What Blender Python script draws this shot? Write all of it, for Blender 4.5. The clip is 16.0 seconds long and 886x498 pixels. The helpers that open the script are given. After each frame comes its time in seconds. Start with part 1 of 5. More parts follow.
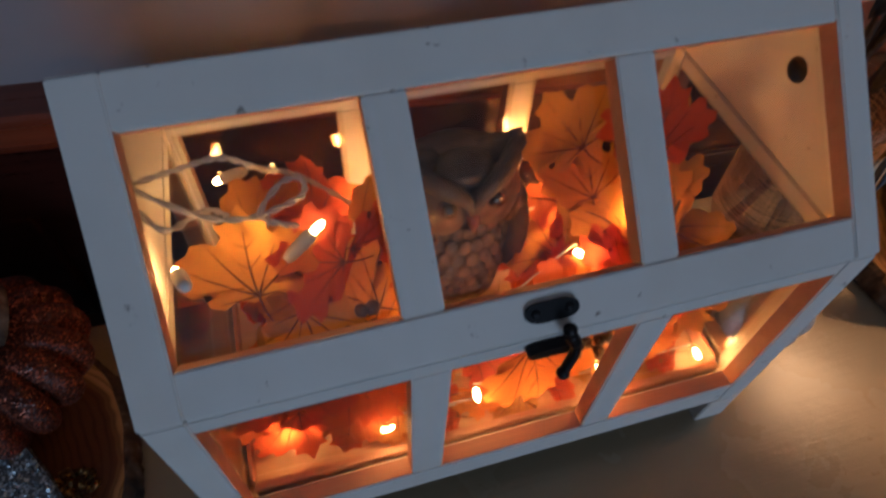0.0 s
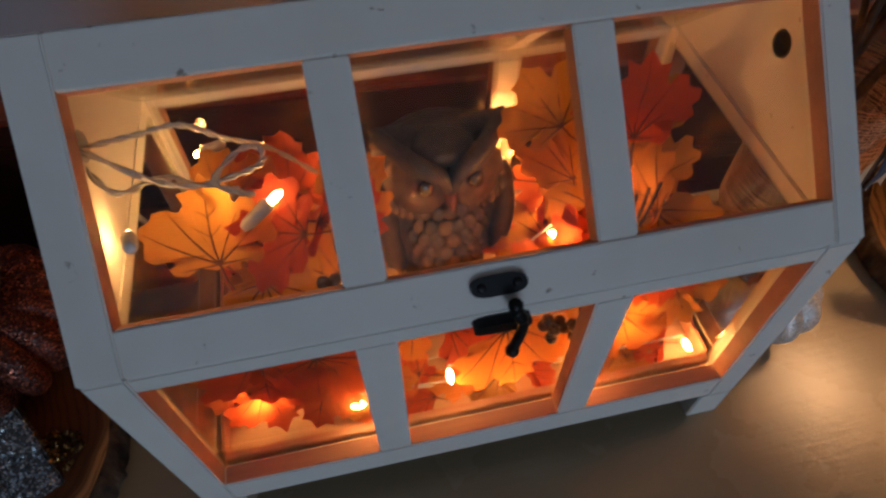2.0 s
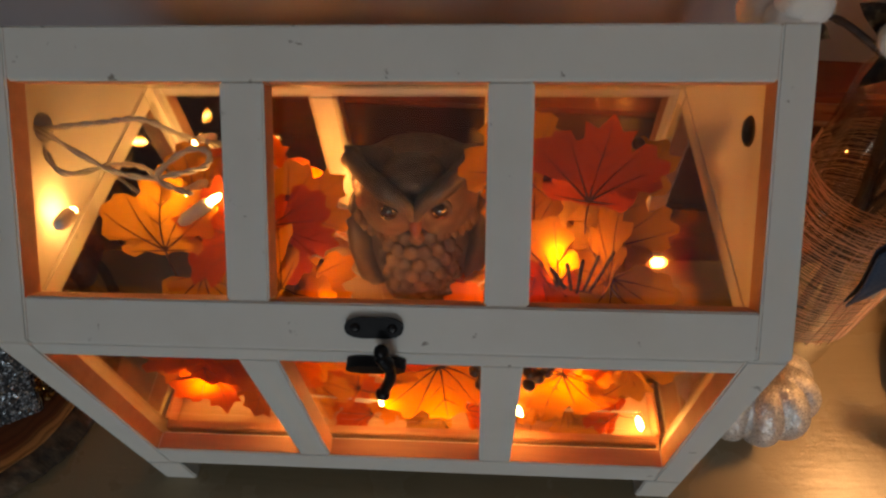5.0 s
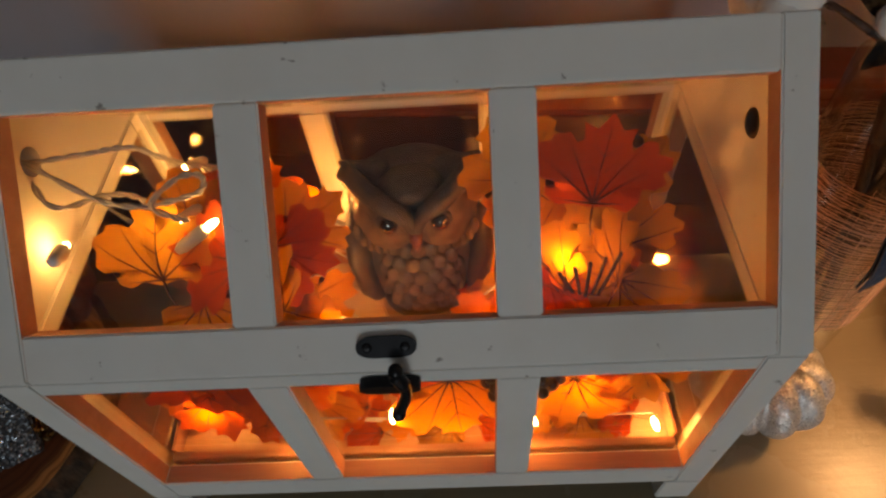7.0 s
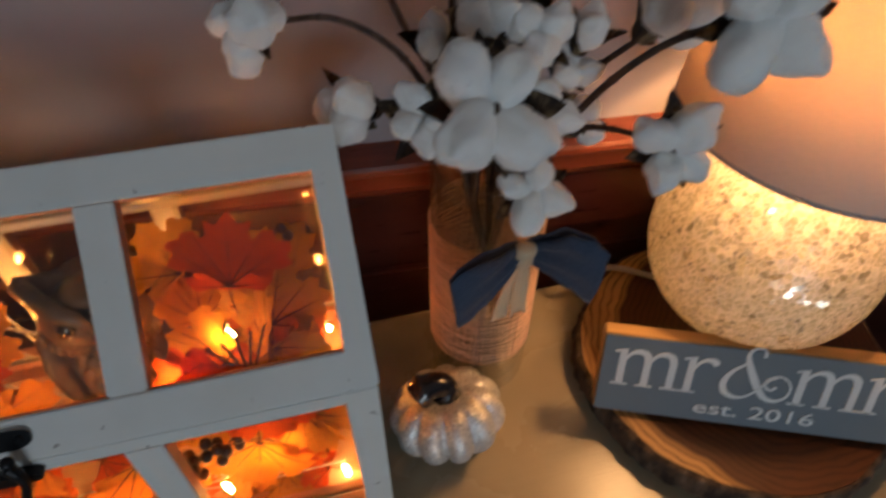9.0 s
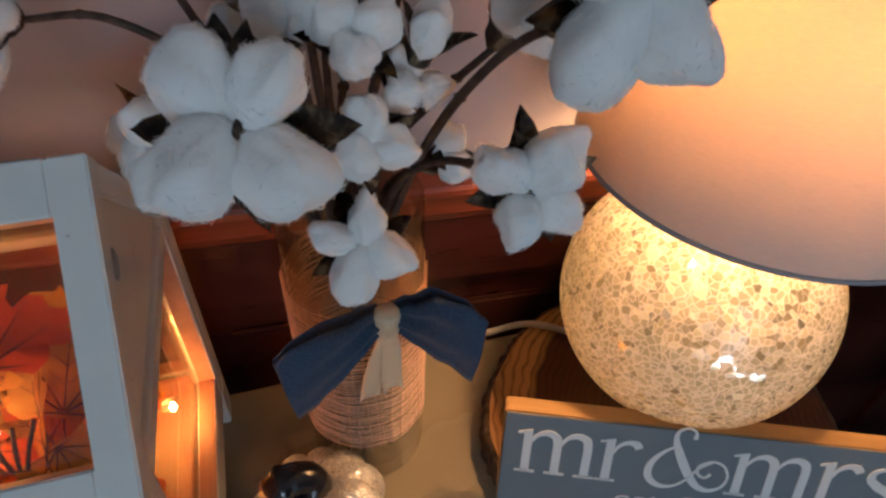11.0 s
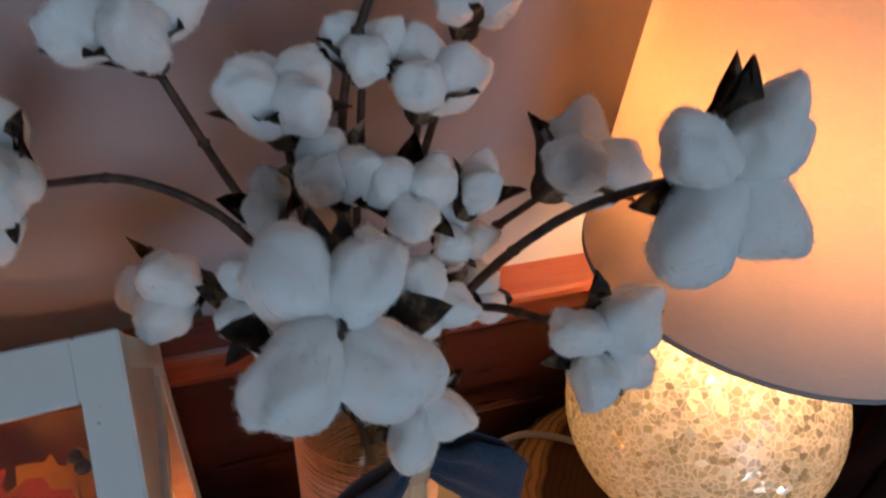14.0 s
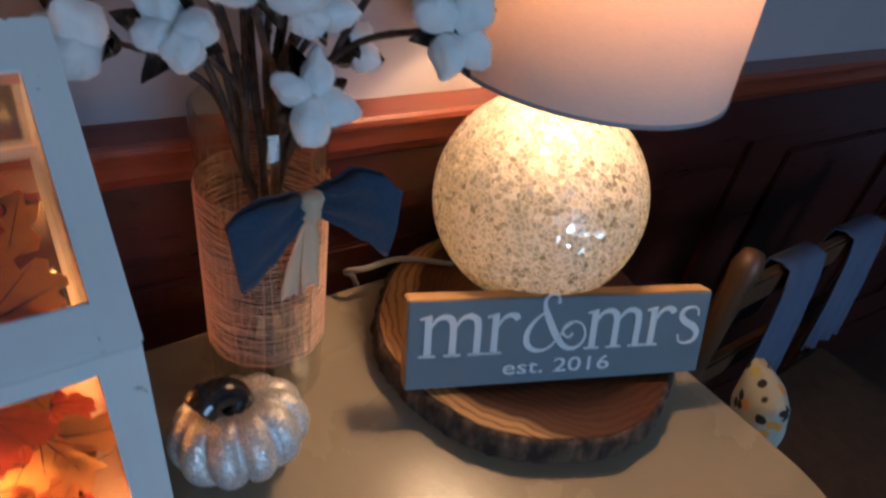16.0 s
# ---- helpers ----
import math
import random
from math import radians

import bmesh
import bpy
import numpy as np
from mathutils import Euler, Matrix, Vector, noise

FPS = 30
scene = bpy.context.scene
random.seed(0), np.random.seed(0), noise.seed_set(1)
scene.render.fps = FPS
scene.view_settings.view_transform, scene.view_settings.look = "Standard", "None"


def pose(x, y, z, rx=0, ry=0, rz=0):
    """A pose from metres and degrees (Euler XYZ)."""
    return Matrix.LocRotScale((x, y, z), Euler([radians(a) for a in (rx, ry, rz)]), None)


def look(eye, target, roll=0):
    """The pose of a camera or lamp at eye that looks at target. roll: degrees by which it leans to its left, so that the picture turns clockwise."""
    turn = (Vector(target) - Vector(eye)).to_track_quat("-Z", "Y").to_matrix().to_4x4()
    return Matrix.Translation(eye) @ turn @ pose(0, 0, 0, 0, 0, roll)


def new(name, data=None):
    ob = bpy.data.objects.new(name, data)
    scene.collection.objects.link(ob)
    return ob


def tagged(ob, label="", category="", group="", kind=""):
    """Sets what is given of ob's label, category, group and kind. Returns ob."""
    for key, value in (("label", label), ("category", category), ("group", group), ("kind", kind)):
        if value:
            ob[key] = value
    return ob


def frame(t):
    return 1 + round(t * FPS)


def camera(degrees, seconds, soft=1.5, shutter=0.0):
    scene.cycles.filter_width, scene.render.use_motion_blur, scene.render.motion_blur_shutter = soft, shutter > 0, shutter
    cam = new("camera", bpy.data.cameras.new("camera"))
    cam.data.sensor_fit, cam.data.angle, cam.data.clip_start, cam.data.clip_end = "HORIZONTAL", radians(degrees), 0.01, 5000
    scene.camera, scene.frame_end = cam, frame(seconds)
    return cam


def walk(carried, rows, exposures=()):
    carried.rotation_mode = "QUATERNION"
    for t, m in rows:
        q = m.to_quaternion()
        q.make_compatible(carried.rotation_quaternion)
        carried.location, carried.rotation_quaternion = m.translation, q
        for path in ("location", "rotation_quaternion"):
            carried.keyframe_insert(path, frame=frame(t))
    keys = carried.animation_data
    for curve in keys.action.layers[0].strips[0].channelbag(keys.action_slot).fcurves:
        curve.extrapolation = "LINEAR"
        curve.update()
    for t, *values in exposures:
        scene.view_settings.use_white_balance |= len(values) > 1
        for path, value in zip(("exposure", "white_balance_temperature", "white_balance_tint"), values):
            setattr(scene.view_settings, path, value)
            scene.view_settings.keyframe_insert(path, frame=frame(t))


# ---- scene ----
cam = camera(70.4, 16.0, soft=2.4, shutter=0.4)
PATH = [
    (0, (-0.1, -0.123, 1.223), (0.291, 1.016, -0.373), 3.5),
    (0.5, (-0.106, -0.137, 1.2), (0.231, 0.985, -0.421), 2.1),
    (1, (-0.099, -0.143, 1.199), (0.24, 0.982, -0.419), 1.8),
    (1.5, (-0.085, -0.138, 1.204), (0.212, 0.968, -0.435), 0.8),
    (2, (-0.057, -0.141, 1.213), (0.189, 1.027, -0.391), -0.5),
    (2.5, (-0.015, -0.133, 1.234), (0.19, 1.039, -0.374), 0.5),
    (3, (0.028, -0.126, 1.239), (0.091, 1.086, -0.351), -3.3),
    (3.5, (0.046, -0.126, 1.242), (0.041, 1.066, -0.364), -2.7),
    (4, (0.046, -0.13, 1.24), (-0.015, 1.063, -0.364), -1.9),
    (4.5, (0.042, -0.132, 1.228), (-0.077, 1.05, -0.381), -2.4),
    (4.7, (0.048, -0.132, 1.226), (-0.078, 1.05, -0.382), -3.1),
    (7, (0.039, -0.126, 1.221), (-0.046, 1.078, -0.373), -5.9),
    (7.5, (0.018, -0.137, 1.204), (-0.069, 1.015, -0.429), -5.1),
    (8, (0.061, -0.158, 1.213), (-0.038, 0.987, -0.424), -8.2),
    (8.5, (0.115, -0.174, 1.229), (0.303, 1.053, -0.339), -1.9),
    (9, (0.175, -0.186, 1.264), (0.514, 1.156, -0.18), 0.1),
    (9.2, (0.192, -0.195, 1.272), (0.568, 1.185, -0.126), 1.6),
    (9.5, (0.209, -0.194, 1.274), (0.621, 1.186, -0.113), 2.3),
    (12, (0.27, -0.107, 1.132), (0.745, 1.298, -0.21), 2.1),
    (12.2, (0.268, -0.107, 1.121), (0.751, 1.279, -0.238), 2.2),
    (12.5, (0.267, -0.103, 1.122), (0.747, 1.277, -0.244), 2.5),
    (13, (0.266, -0.095, 1.173), (0.744, 1.369, -0.103), 2.4),
    (13.5, (0.247, -0.098, 1.207), (0.801, 1.427, 0.038), 2.9),
    (14, (0.222, -0.096, 1.23), (0.913, 1.38, 0.071), 3.9),
    (14.5, (0.188, -0.086, 1.261), (0.985, 1.36, 0.134), 3.5),
    (15, (0.134, -0.106, 1.25), (1.233, 1.198, 0.205), 8.6),
    (15.2, (0.126, -0.121, 1.236), (1.277, 1.109, 0.158), 9.1),
    (15.5, (0.133, -0.147, 1.208), (1.28, 1.002, 0.04), 10.0),
    (15.8, (0.15, -0.18, 1.181), (1.244, 1.011, 0.003), 11.2),
    (16, (0.162, -0.21, 1.171), (1.198, 1.019, -0.018), 10.2),
]
walk(cam, [(t, look(eye, target, roll)) for t, eye, target, roll in PATH],
     [(0.0, -0.50, 5600, 18), (2.0, -0.48, 6100, 18), (4.5, -0.30, 7900, 18), (8.5, -0.35, 7300, 17), (9.5, 0.0, 6000, 11), (12.0, 0.10, 5900, 11), (13.5, -0.05, 5700, 10), (14.5, 0.08, 5500, 10), (15.5, -0.24, 4900, 8), (16.0, -0.04, 4800, 8)])

# ---- world and light ----
world = bpy.data.worlds.new("world")
scene.world = world
world.use_nodes = True
_wn = world.node_tree.nodes
_sky = _wn.new("ShaderNodeTexSky")
_sky.sky_type = "NISHITA"
_sky.sun_disc = False
_sky.sun_elevation, _sky.sun_rotation = radians(25), radians(200)
world.node_tree.links.new(_sky.outputs[0], _wn["Background"].inputs[0])
_wn["Background"].inputs[1].default_value = 0.08


def lamp(name, kind, power, colour, m, size=0.1, size_y=None):
    d = bpy.data.lights.new(name, kind)
    d.energy, d.color = power, colour
    if kind == "AREA":
        d.shape, d.size, d.size_y = "RECTANGLE", size, size_y or size
    else:
        d.shadow_soft_size = size
    ob = new(name, d)
    ob.matrix_world = m
    return ob


WINDOW = (0.10, -3.92, 1.40)
lamp("window_daylight", "AREA", 36.0, (0.60, 0.82, 1.0), look(WINDOW, (0.20, 0.1, 0.95)), 1.2, 1.5)
LAMP = (0.523, 0.104)
lamp("lamp_bulb_light", "POINT", 7.8, (1.0, 0.53, 0.21), pose(LAMP[0] - 0.006, LAMP[1], 1.120), 0.025)
# Added light with no bulb of its own, to brighten the globe.
lamp("globe_fill_light", "POINT", 0.9, (1.0, 0.65, 0.27), pose(LAMP[0], LAMP[1], 0.93), 0.02)

# ---- materials ----


class Mat:
    """A node material with short calls for the usual nodes."""

    def __init__(self, name, colour=(0.5, 0.5, 0.5), rough=0.5, metal=0.0, **more):
        self.m = bpy.data.materials.new(name)
        self.m.use_nodes = True
        self.t = self.m.node_tree
        self.b = self.t.nodes["Principled BSDF"]
        self.out = self.t.nodes["Material Output"]
        self.set(Roughness=rough, Metallic=metal)
        self.b.inputs["Base Color"].default_value = (*colour, 1)
        for k, v in more.items():
            self.b.inputs[k.replace("_", " ")].default_value = v

    def set(self, **kw):
        for k, v in kw.items():
            self.b.inputs[k.replace("_", " ")].default_value = v
        return self

    def node(self, kind, **attrs):
        n = self.t.nodes.new("ShaderNode" + kind)
        for k, v in attrs.items():
            setattr(n, k, v)
        return n

    def link(self, a, b):
        self.t.links.new(a, b)

    def coords(self, space="Object", scale=(1, 1, 1)):
        c, mp = self.node("TexCoord"), self.node("Mapping")
        mp.inputs["Scale"].default_value = scale
        self.link(c.outputs[space], mp.inputs[0])
        return mp.outputs[0]

    def noise(self, vec, scale, detail=4.0, rough=0.55, distort=0.0):
        n = self.node("TexNoise")
        n.inputs["Scale"].default_value, n.inputs["Detail"].default_value = scale, detail
        n.inputs["Roughness"].default_value, n.inputs["Distortion"].default_value = rough, distort
        self.link(vec, n.inputs["Vector"])
        return n.outputs["Fac"]

    def ramp(self, fac, stops, mode="LINEAR"):
        r = self.node("ValToRGB")
        r.color_ramp.interpolation = mode
        e = r.color_ramp.elements
        while len(e) < len(stops):
            e.new(0.5)
        for el, (p, c) in zip(e, stops):
            el.position, el.color = p, (*c, 1) if len(c) == 3 else c
        self.link(fac, r.inputs[0])
        return r.outputs[0]

    def grey(self, fac, lo, hi):
        r = self.node("MapRange")
        r.inputs["To Min"].default_value, r.inputs["To Max"].default_value = lo, hi
        self.link(fac, r.inputs[0])
        return r.outputs[0]

    def mix(self, fac, a, b, mode="MIX"):
        n = self.node("MixRGB", blend_type=mode)
        for s, v in zip(n.inputs, (fac, a, b)):
            if isinstance(v, (int, float)):
                s.default_value = v
            elif isinstance(v, tuple):
                s.default_value = (*v, 1)
            else:
                self.link(v, s)
        return n.outputs[0]

    def colour(self, socket):
        self.link(socket, self.b.inputs["Base Color"])
        return self

    def rough(self, socket):
        self.link(socket, self.b.inputs["Roughness"])
        return self

    def bump(self, socket, strength=0.3, dist=0.001):
        n = self.node("Bump")
        n.inputs["Strength"].default_value, n.inputs["Distance"].default_value = strength, dist
        self.link(socket, n.inputs["Height"])
        self.link(n.outputs[0], self.b.inputs["Normal"])
        return self


def m_paint(name, base, dirt, rough=0.5, chips=False):
    k = Mat(name, rough=rough)
    v = k.coords()
    big, fine = k.noise(v, 14, 5), k.noise(v, 160, 3)
    grain = k.noise(k.coords(scale=(12, 160, 160)), 3, 4)
    k.colour(k.mix(k.ramp(big, [(0.45, (0, 0, 0)), (0.8, (0.35,) * 3)]), base, dirt))
    if chips:
        worn = k.noise(v, 70, 6, 0.7)
        k.colour(k.mix(k.ramp(worn, [(0.655, (0, 0, 0)), (0.69, (0.75,) * 3)]), k.mix(k.ramp(big, [(0.45, (0, 0, 0)), (0.8, (0.35,) * 3)]), base, dirt), (0.16, 0.11, 0.08)))
    k.rough(k.grey(big, rough - 0.1, rough + 0.15))
    k.bump(k.mix(0.5, fine, grain), 0.25, 0.0006)
    return k.m


def m_wood(name, dark, light, scale=1.0, rough=0.45, along="x", coat=0.0):
    k = Mat(name, rough=rough)
    s = {"x": (1.2, 14, 14), "z": (14, 14, 1.2), "y": (14, 1.2, 14)}[along]
    v = k.coords(scale=tuple(a * scale for a in s))
    n1 = k.noise(v, 3.0, 6, 0.6, 0.6)
    n2 = k.noise(v, 22.0, 4, 0.6)
    f = k.mix(0.3, n1, n2)
    k.colour(k.ramp(f, [(0.3, dark), (0.7, light)]))
    k.rough(k.grey(n2, rough - 0.1, rough + 0.12))
    k.bump(f, 0.15, 0.0005)
    k.set(Coat_Weight=coat, Coat_Roughness=0.2)
    return k.m


WHITE_WOOD = m_paint("white_painted_wood", (0.80, 0.79, 0.75), (0.60, 0.56, 0.49), 0.5, True)
RAW_WOOD = m_wood("pale_raw_wood", (0.42, 0.28, 0.18), (0.56, 0.40, 0.28), 2.0, 0.6)
CUT_WOOD = m_wood("pinkish_cut_wood", (0.40, 0.20, 0.13), (0.54, 0.30, 0.20), 2.0, 0.6)
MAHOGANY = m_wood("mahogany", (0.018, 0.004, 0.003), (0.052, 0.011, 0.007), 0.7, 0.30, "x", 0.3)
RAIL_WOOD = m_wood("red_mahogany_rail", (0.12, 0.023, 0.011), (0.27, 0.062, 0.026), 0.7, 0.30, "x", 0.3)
WALL = m_paint("wall_paint", (0.33, 0.30, 0.315), (0.28, 0.25, 0.26), 0.75)
CEILING = m_paint("ceiling_paint", (0.75, 0.74, 0.72), (0.68, 0.66, 0.64), 0.85)
FLOOR = m_wood("floor_boards", (0.030, 0.015, 0.008), (0.075, 0.040, 0.022), 0.4, 0.4)
BARK = Mat("bark", rough=0.95)
_v = BARK.coords(scale=(1, 1, 0.35))
BARK.colour(BARK.ramp(BARK.noise(_v, 90, 6), [(0.35, (0.02, 0.012, 0.008)), (0.62, (0.12, 0.075, 0.045)), (0.8, (0.28, 0.21, 0.15))]))
BARK.bump(BARK.noise(_v, 120, 6), 0.9, 0.003)
BARK = BARK.m

TABLE = Mat("satin_table_paint", rough=0.3)
_v = TABLE.coords()
_b, _f = TABLE.noise(_v, 9, 5), TABLE.noise(TABLE.coords(scale=(2, 26, 26)), 9, 5)
TABLE.colour(TABLE.mix(TABLE.grey(_b, 0.0, 0.5), (0.36, 0.29, 0.185), (0.29, 0.235, 0.15)))
TABLE.rough(TABLE.grey(_b, 0.20, 0.34)).bump(TABLE.mix(0.5, _f, TABLE.noise(_v, 150, 4, 0.65)), 0.5, 0.0009)
TABLE = TABLE.m


def m_glass(name, tint=(1, 1, 1), gloss=0.02):
    """A thin pane: clear, with a gloss that grows at grazing angles."""
    k = Mat(name)
    tr, gl, fr, mx = k.node("BsdfTransparent"), k.node("BsdfGlossy"), k.node("LayerWeight"), k.node("MixShader")
    tr.inputs[0].default_value = (*tint, 1)
    gl.inputs["Roughness"].default_value = gloss
    fr.inputs[0].default_value = 0.5
    pw, sc = k.node("Math", operation="POWER"), k.node("Math", operation="MULTIPLY_ADD")
    pw.inputs[1].default_value, sc.inputs[1].default_value, sc.inputs[2].default_value = 4.5, 0.75, 0.045
    k.link(fr.outputs["Facing"], pw.inputs[0])
    k.link(pw.outputs[0], sc.inputs[0])
    k.link(sc.outputs[0], mx.inputs[0])
    k.link(tr.outputs[0], mx.inputs[1])
    k.link(gl.outputs[0], mx.inputs[2])
    k.link(mx.outputs[0], k.out.inputs[0])
    return k.m


PANE = m_glass("pane_glass", (0.95, 0.96, 0.94), 0.03)
VASE_GLASS = m_glass("vase_glass", (0.95, 0.95, 0.92), 0.01)


def m_emit(name, colour, strength):
    k = Mat(name)
    e = k.node("Emission")
    e.inputs[0].default_value, e.inputs[1].default_value = (*colour, 1), strength
    k.link(e.outputs[0], k.out.inputs[0])
    return k.m


BULB = m_emit("warm_bulb", (1.0, 0.50, 0.14), 160)
SOCKET = Mat("white_plastic", (0.75, 0.74, 0.70), 0.4).m
CABLE = Mat("white_cable", (0.46, 0.45, 0.43), 0.5).m
IRON = Mat("black_iron", (0.02, 0.02, 0.022), 0.38, 0.7)
IRON.bump(IRON.noise(IRON.coords(), 300, 3), 0.2, 0.0004)
IRON = IRON.m


def m_leaf(name, stops, blotch):
    k = Mat(name, rough=0.6)
    info = k.node("ObjectInfo")
    v = k.coords()
    blot = k.noise(v, 38, 5)
    fine = k.noise(v, 240, 3)
    base = k.ramp(info.outputs["Random"], stops)
    base = k.mix(k.ramp(blot, [(0.40, (0, 0, 0)), (0.66, (blotch,) * 3)]), base, (0.66, 0.13, 0.015))
    base = k.mix(k.grey(fine, 0.0, 0.35), base, (0.25, 0.08, 0.02))
    tl, mx = k.node("BsdfTranslucent"), k.node("MixShader")
    mx.inputs[0].default_value = 0.72
    k.colour(base)
    k.link(base, tl.inputs[0])
    k.link(k.b.outputs[0], mx.inputs[1])
    k.link(tl.outputs[0], mx.inputs[2])
    k.link(mx.outputs[0], k.out.inputs[0])
    k.bump(fine, 0.3, 0.0005)
    return k.m


LEAF_RED = m_leaf("red_orange_leaf", [(0.0, (0.62, 0.07, 0.02)), (0.5, (0.74, 0.16, 0.02)), (1.0, (0.80, 0.25, 0.03))], 0.8)
LEAF_GOLD = m_leaf("gold_leaf", [(0.0, (0.84, 0.36, 0.03)), (0.55, (0.76, 0.42, 0.05)), (1.0, (0.40, 0.33, 0.06))], 0.4)
VEIN = Mat("leaf_vein", (0.10, 0.03, 0.012), 0.7).m

COTTON = Mat("cotton_fibre", (0.88, 0.87, 0.86), 0.95, Sheen_Weight=0.8, Sheen_Roughness=0.6, Subsurface_Weight=0.6, Subsurface_Scale=0.010)
COTTON.b.inputs["Subsurface Radius"].default_value = (1.0, 0.9, 0.8)
_v = COTTON.coords()
COTTON.bump(COTTON.mix(0.5, COTTON.noise(_v, 140, 6, 0.7, 1.5), COTTON.noise(_v, 500, 3)), 0.22, 0.0010)
COTTON.colour(COTTON.ramp(COTTON.noise(_v, 60, 4), [(0.3, (0.90, 0.87, 0.83)), (0.65, (0.96, 0.95, 0.92))]))
COTTON = COTTON.m
FUZZ = Mat("cotton_fuzz", (0.96, 0.94, 0.91), 1.0)
_tl, _mx = FUZZ.node("BsdfTranslucent"), FUZZ.node("MixShader")
_tl.inputs[0].default_value, _mx.inputs[0].default_value = (0.9, 0.89, 0.88, 1), 0.5
FUZZ.link(FUZZ.b.outputs[0], _mx.inputs[1])
FUZZ.link(_tl.outputs[0], _mx.inputs[2])
FUZZ.link(_mx.outputs[0], FUZZ.out.inputs[0])
FUZZ = FUZZ.m
BRACT = Mat("dry_bract", rough=0.75)
_v = BRACT.coords(scale=(1, 1, 0.3))
BRACT.colour(BRACT.ramp(BRACT.noise(_v, 110, 5), [(0.40, (0.022, 0.012, 0.008)), (0.54, (0.075, 0.042, 0.022)), (0.66, (0.30, 0.22, 0.12))]))
BRACT.bump(BRACT.noise(_v, 200, 4), 0.5, 0.001)
BRACT = BRACT.m
STEM = Mat("brown_stem", rough=0.7)
STEM.colour(STEM.ramp(STEM.noise(STEM.coords(), 120, 4), [(0.35, (0.03, 0.017, 0.012)), (0.7, (0.10, 0.06, 0.04))]))
STEM = STEM.m

DENIM = Mat("denim", rough=0.9, Sheen_Weight=0.15)
_v = DENIM.coords()
_w = DENIM.noise(DENIM.coords(scale=(1, 0.2, 1)), 900, 2)
DENIM.colour(DENIM.mix(DENIM.grey(DENIM.noise(_v, 60, 4), 0, 0.7), DENIM.ramp(_w, [(0.35, (0.016, 0.032, 0.066)), (0.7, (0.048, 0.080, 0.135))]), (0.030, 0.054, 0.100)))
DENIM.bump(_w, 0.5, 0.0006)
DENIM = DENIM.m
SATIN = Mat("cream_satin", (0.66, 0.50, 0.32), 0.35, Sheen_Weight=0.4).m
BURLAP = Mat("burlap_thread", (0.82, 0.58, 0.41), 0.9)
_tl, _mx = BURLAP.node("BsdfTranslucent"), BURLAP.node("MixShader")
_tl.inputs[0].default_value, _mx.inputs[0].default_value = (0.85, 0.58, 0.38, 1), 0.45
BURLAP.link(BURLAP.b.outputs[0], _mx.inputs[1])
BURLAP.link(_tl.outputs[0], _mx.inputs[2])
BURLAP.link(_mx.outputs[0], BURLAP.out.inputs[0])
BURLAP = BURLAP.m


def m_glitter(name, base, spark, scale, metal=0.7, rough=0.35, gain=1.0):
    """Flakes, each tilted its own way, so that some of them catch the light."""
    k = Mat(name, rough=rough, metal=metal)
    v = k.coords()
    vo = k.node("TexVoronoi")
    vo.inputs["Scale"].default_value = scale
    k.link(v, vo.inputs["Vector"])
    sep = k.node("SeparateColor")
    k.link(vo.outputs["Color"], sep.inputs[0])
    k.colour(k.ramp(sep.outputs[0], [(0.0, base), (0.72, base), (0.85, spark)]))
    k.rough(k.grey(sep.outputs[1], rough * 0.5, min(1, rough * 1.8)))
    g, add, nrm, sub = k.node("NewGeometry"), k.node("VectorMath"), k.node("VectorMath"), k.node("VectorMath")
    sub.operation, add.operation, nrm.operation = "SUBTRACT", "MULTIPLY_ADD", "NORMALIZE"
    sub.inputs[1].default_value = (0.5, 0.5, 0.5)
    k.link(vo.outputs["Color"], sub.inputs[0])
    k.link(sub.outputs[0], add.inputs[0])
    add.inputs[1].default_value = (gain,) * 3
    k.link(g.outputs["Normal"], add.inputs[2])
    k.link(add.outputs[0], nrm.inputs[0])
    k.link(nrm.outputs[0], k.b.inputs["Normal"])
    return k.m


SILVER_GLITTER = m_glitter("silver_glitter", (0.62, 0.61, 0.60), (0.95, 0.95, 0.92), 1300, 0.55, 0.4, 0.6)
FRAME_GLITTER = m_glitter("frame_glitter", (0.09, 0.10, 0.11), (0.45, 0.52, 0.58), 800, 0.7, 0.35, 0.8)
RUST_GLITTER = m_glitter("rust_glitter", (0.055, 0.012, 0.007), (0.40, 0.10, 0.05), 900, 0.4, 0.4, 0.8)
GOLD_GLITTER = m_glitter("gold_glitter", (0.10, 0.05, 0.015), (0.6, 0.36, 0.12), 500, 0.8, 0.35, 1.2)
DARK_STEM = Mat("glossy_dark_stem", (0.012, 0.011, 0.014), 0.22, Coat_Weight=0.5).m

# crackled mosaic of the lamp's globe: pale chips, dark joints, with an added light inside
CRACKLE = Mat("crackle_mosaic_glass", rough=0.12, Coat_Weight=0.6, Coat_Roughness=0.05)
_v = CRACKLE.coords()
_nz = CRACKLE.node("TexNoise")
_nz.inputs["Scale"].default_value = 120
CRACKLE.link(_v, _nz.inputs["Vector"])
_warp = CRACKLE.node("VectorMath", operation="MULTIPLY_ADD")
_warp.inputs[1].default_value = (0.0040, 0.0040, 0.0040)
CRACKLE.link(_nz.outputs["Color"], _warp.inputs[0])
CRACKLE.link(_v, _warp.inputs[2])
_e = CRACKLE.node("TexVoronoi", feature="DISTANCE_TO_EDGE")
_c = CRACKLE.node("TexVoronoi")
for _n in (_e, _c):
    _n.inputs["Scale"].default_value = 225
    CRACKLE.link(_warp.outputs[0], _n.inputs["Vector"])
_chip = CRACKLE.ramp(_e.outputs["Distance"], [(0.05, (1, 1, 1)), (0.13, (0, 0, 0))])
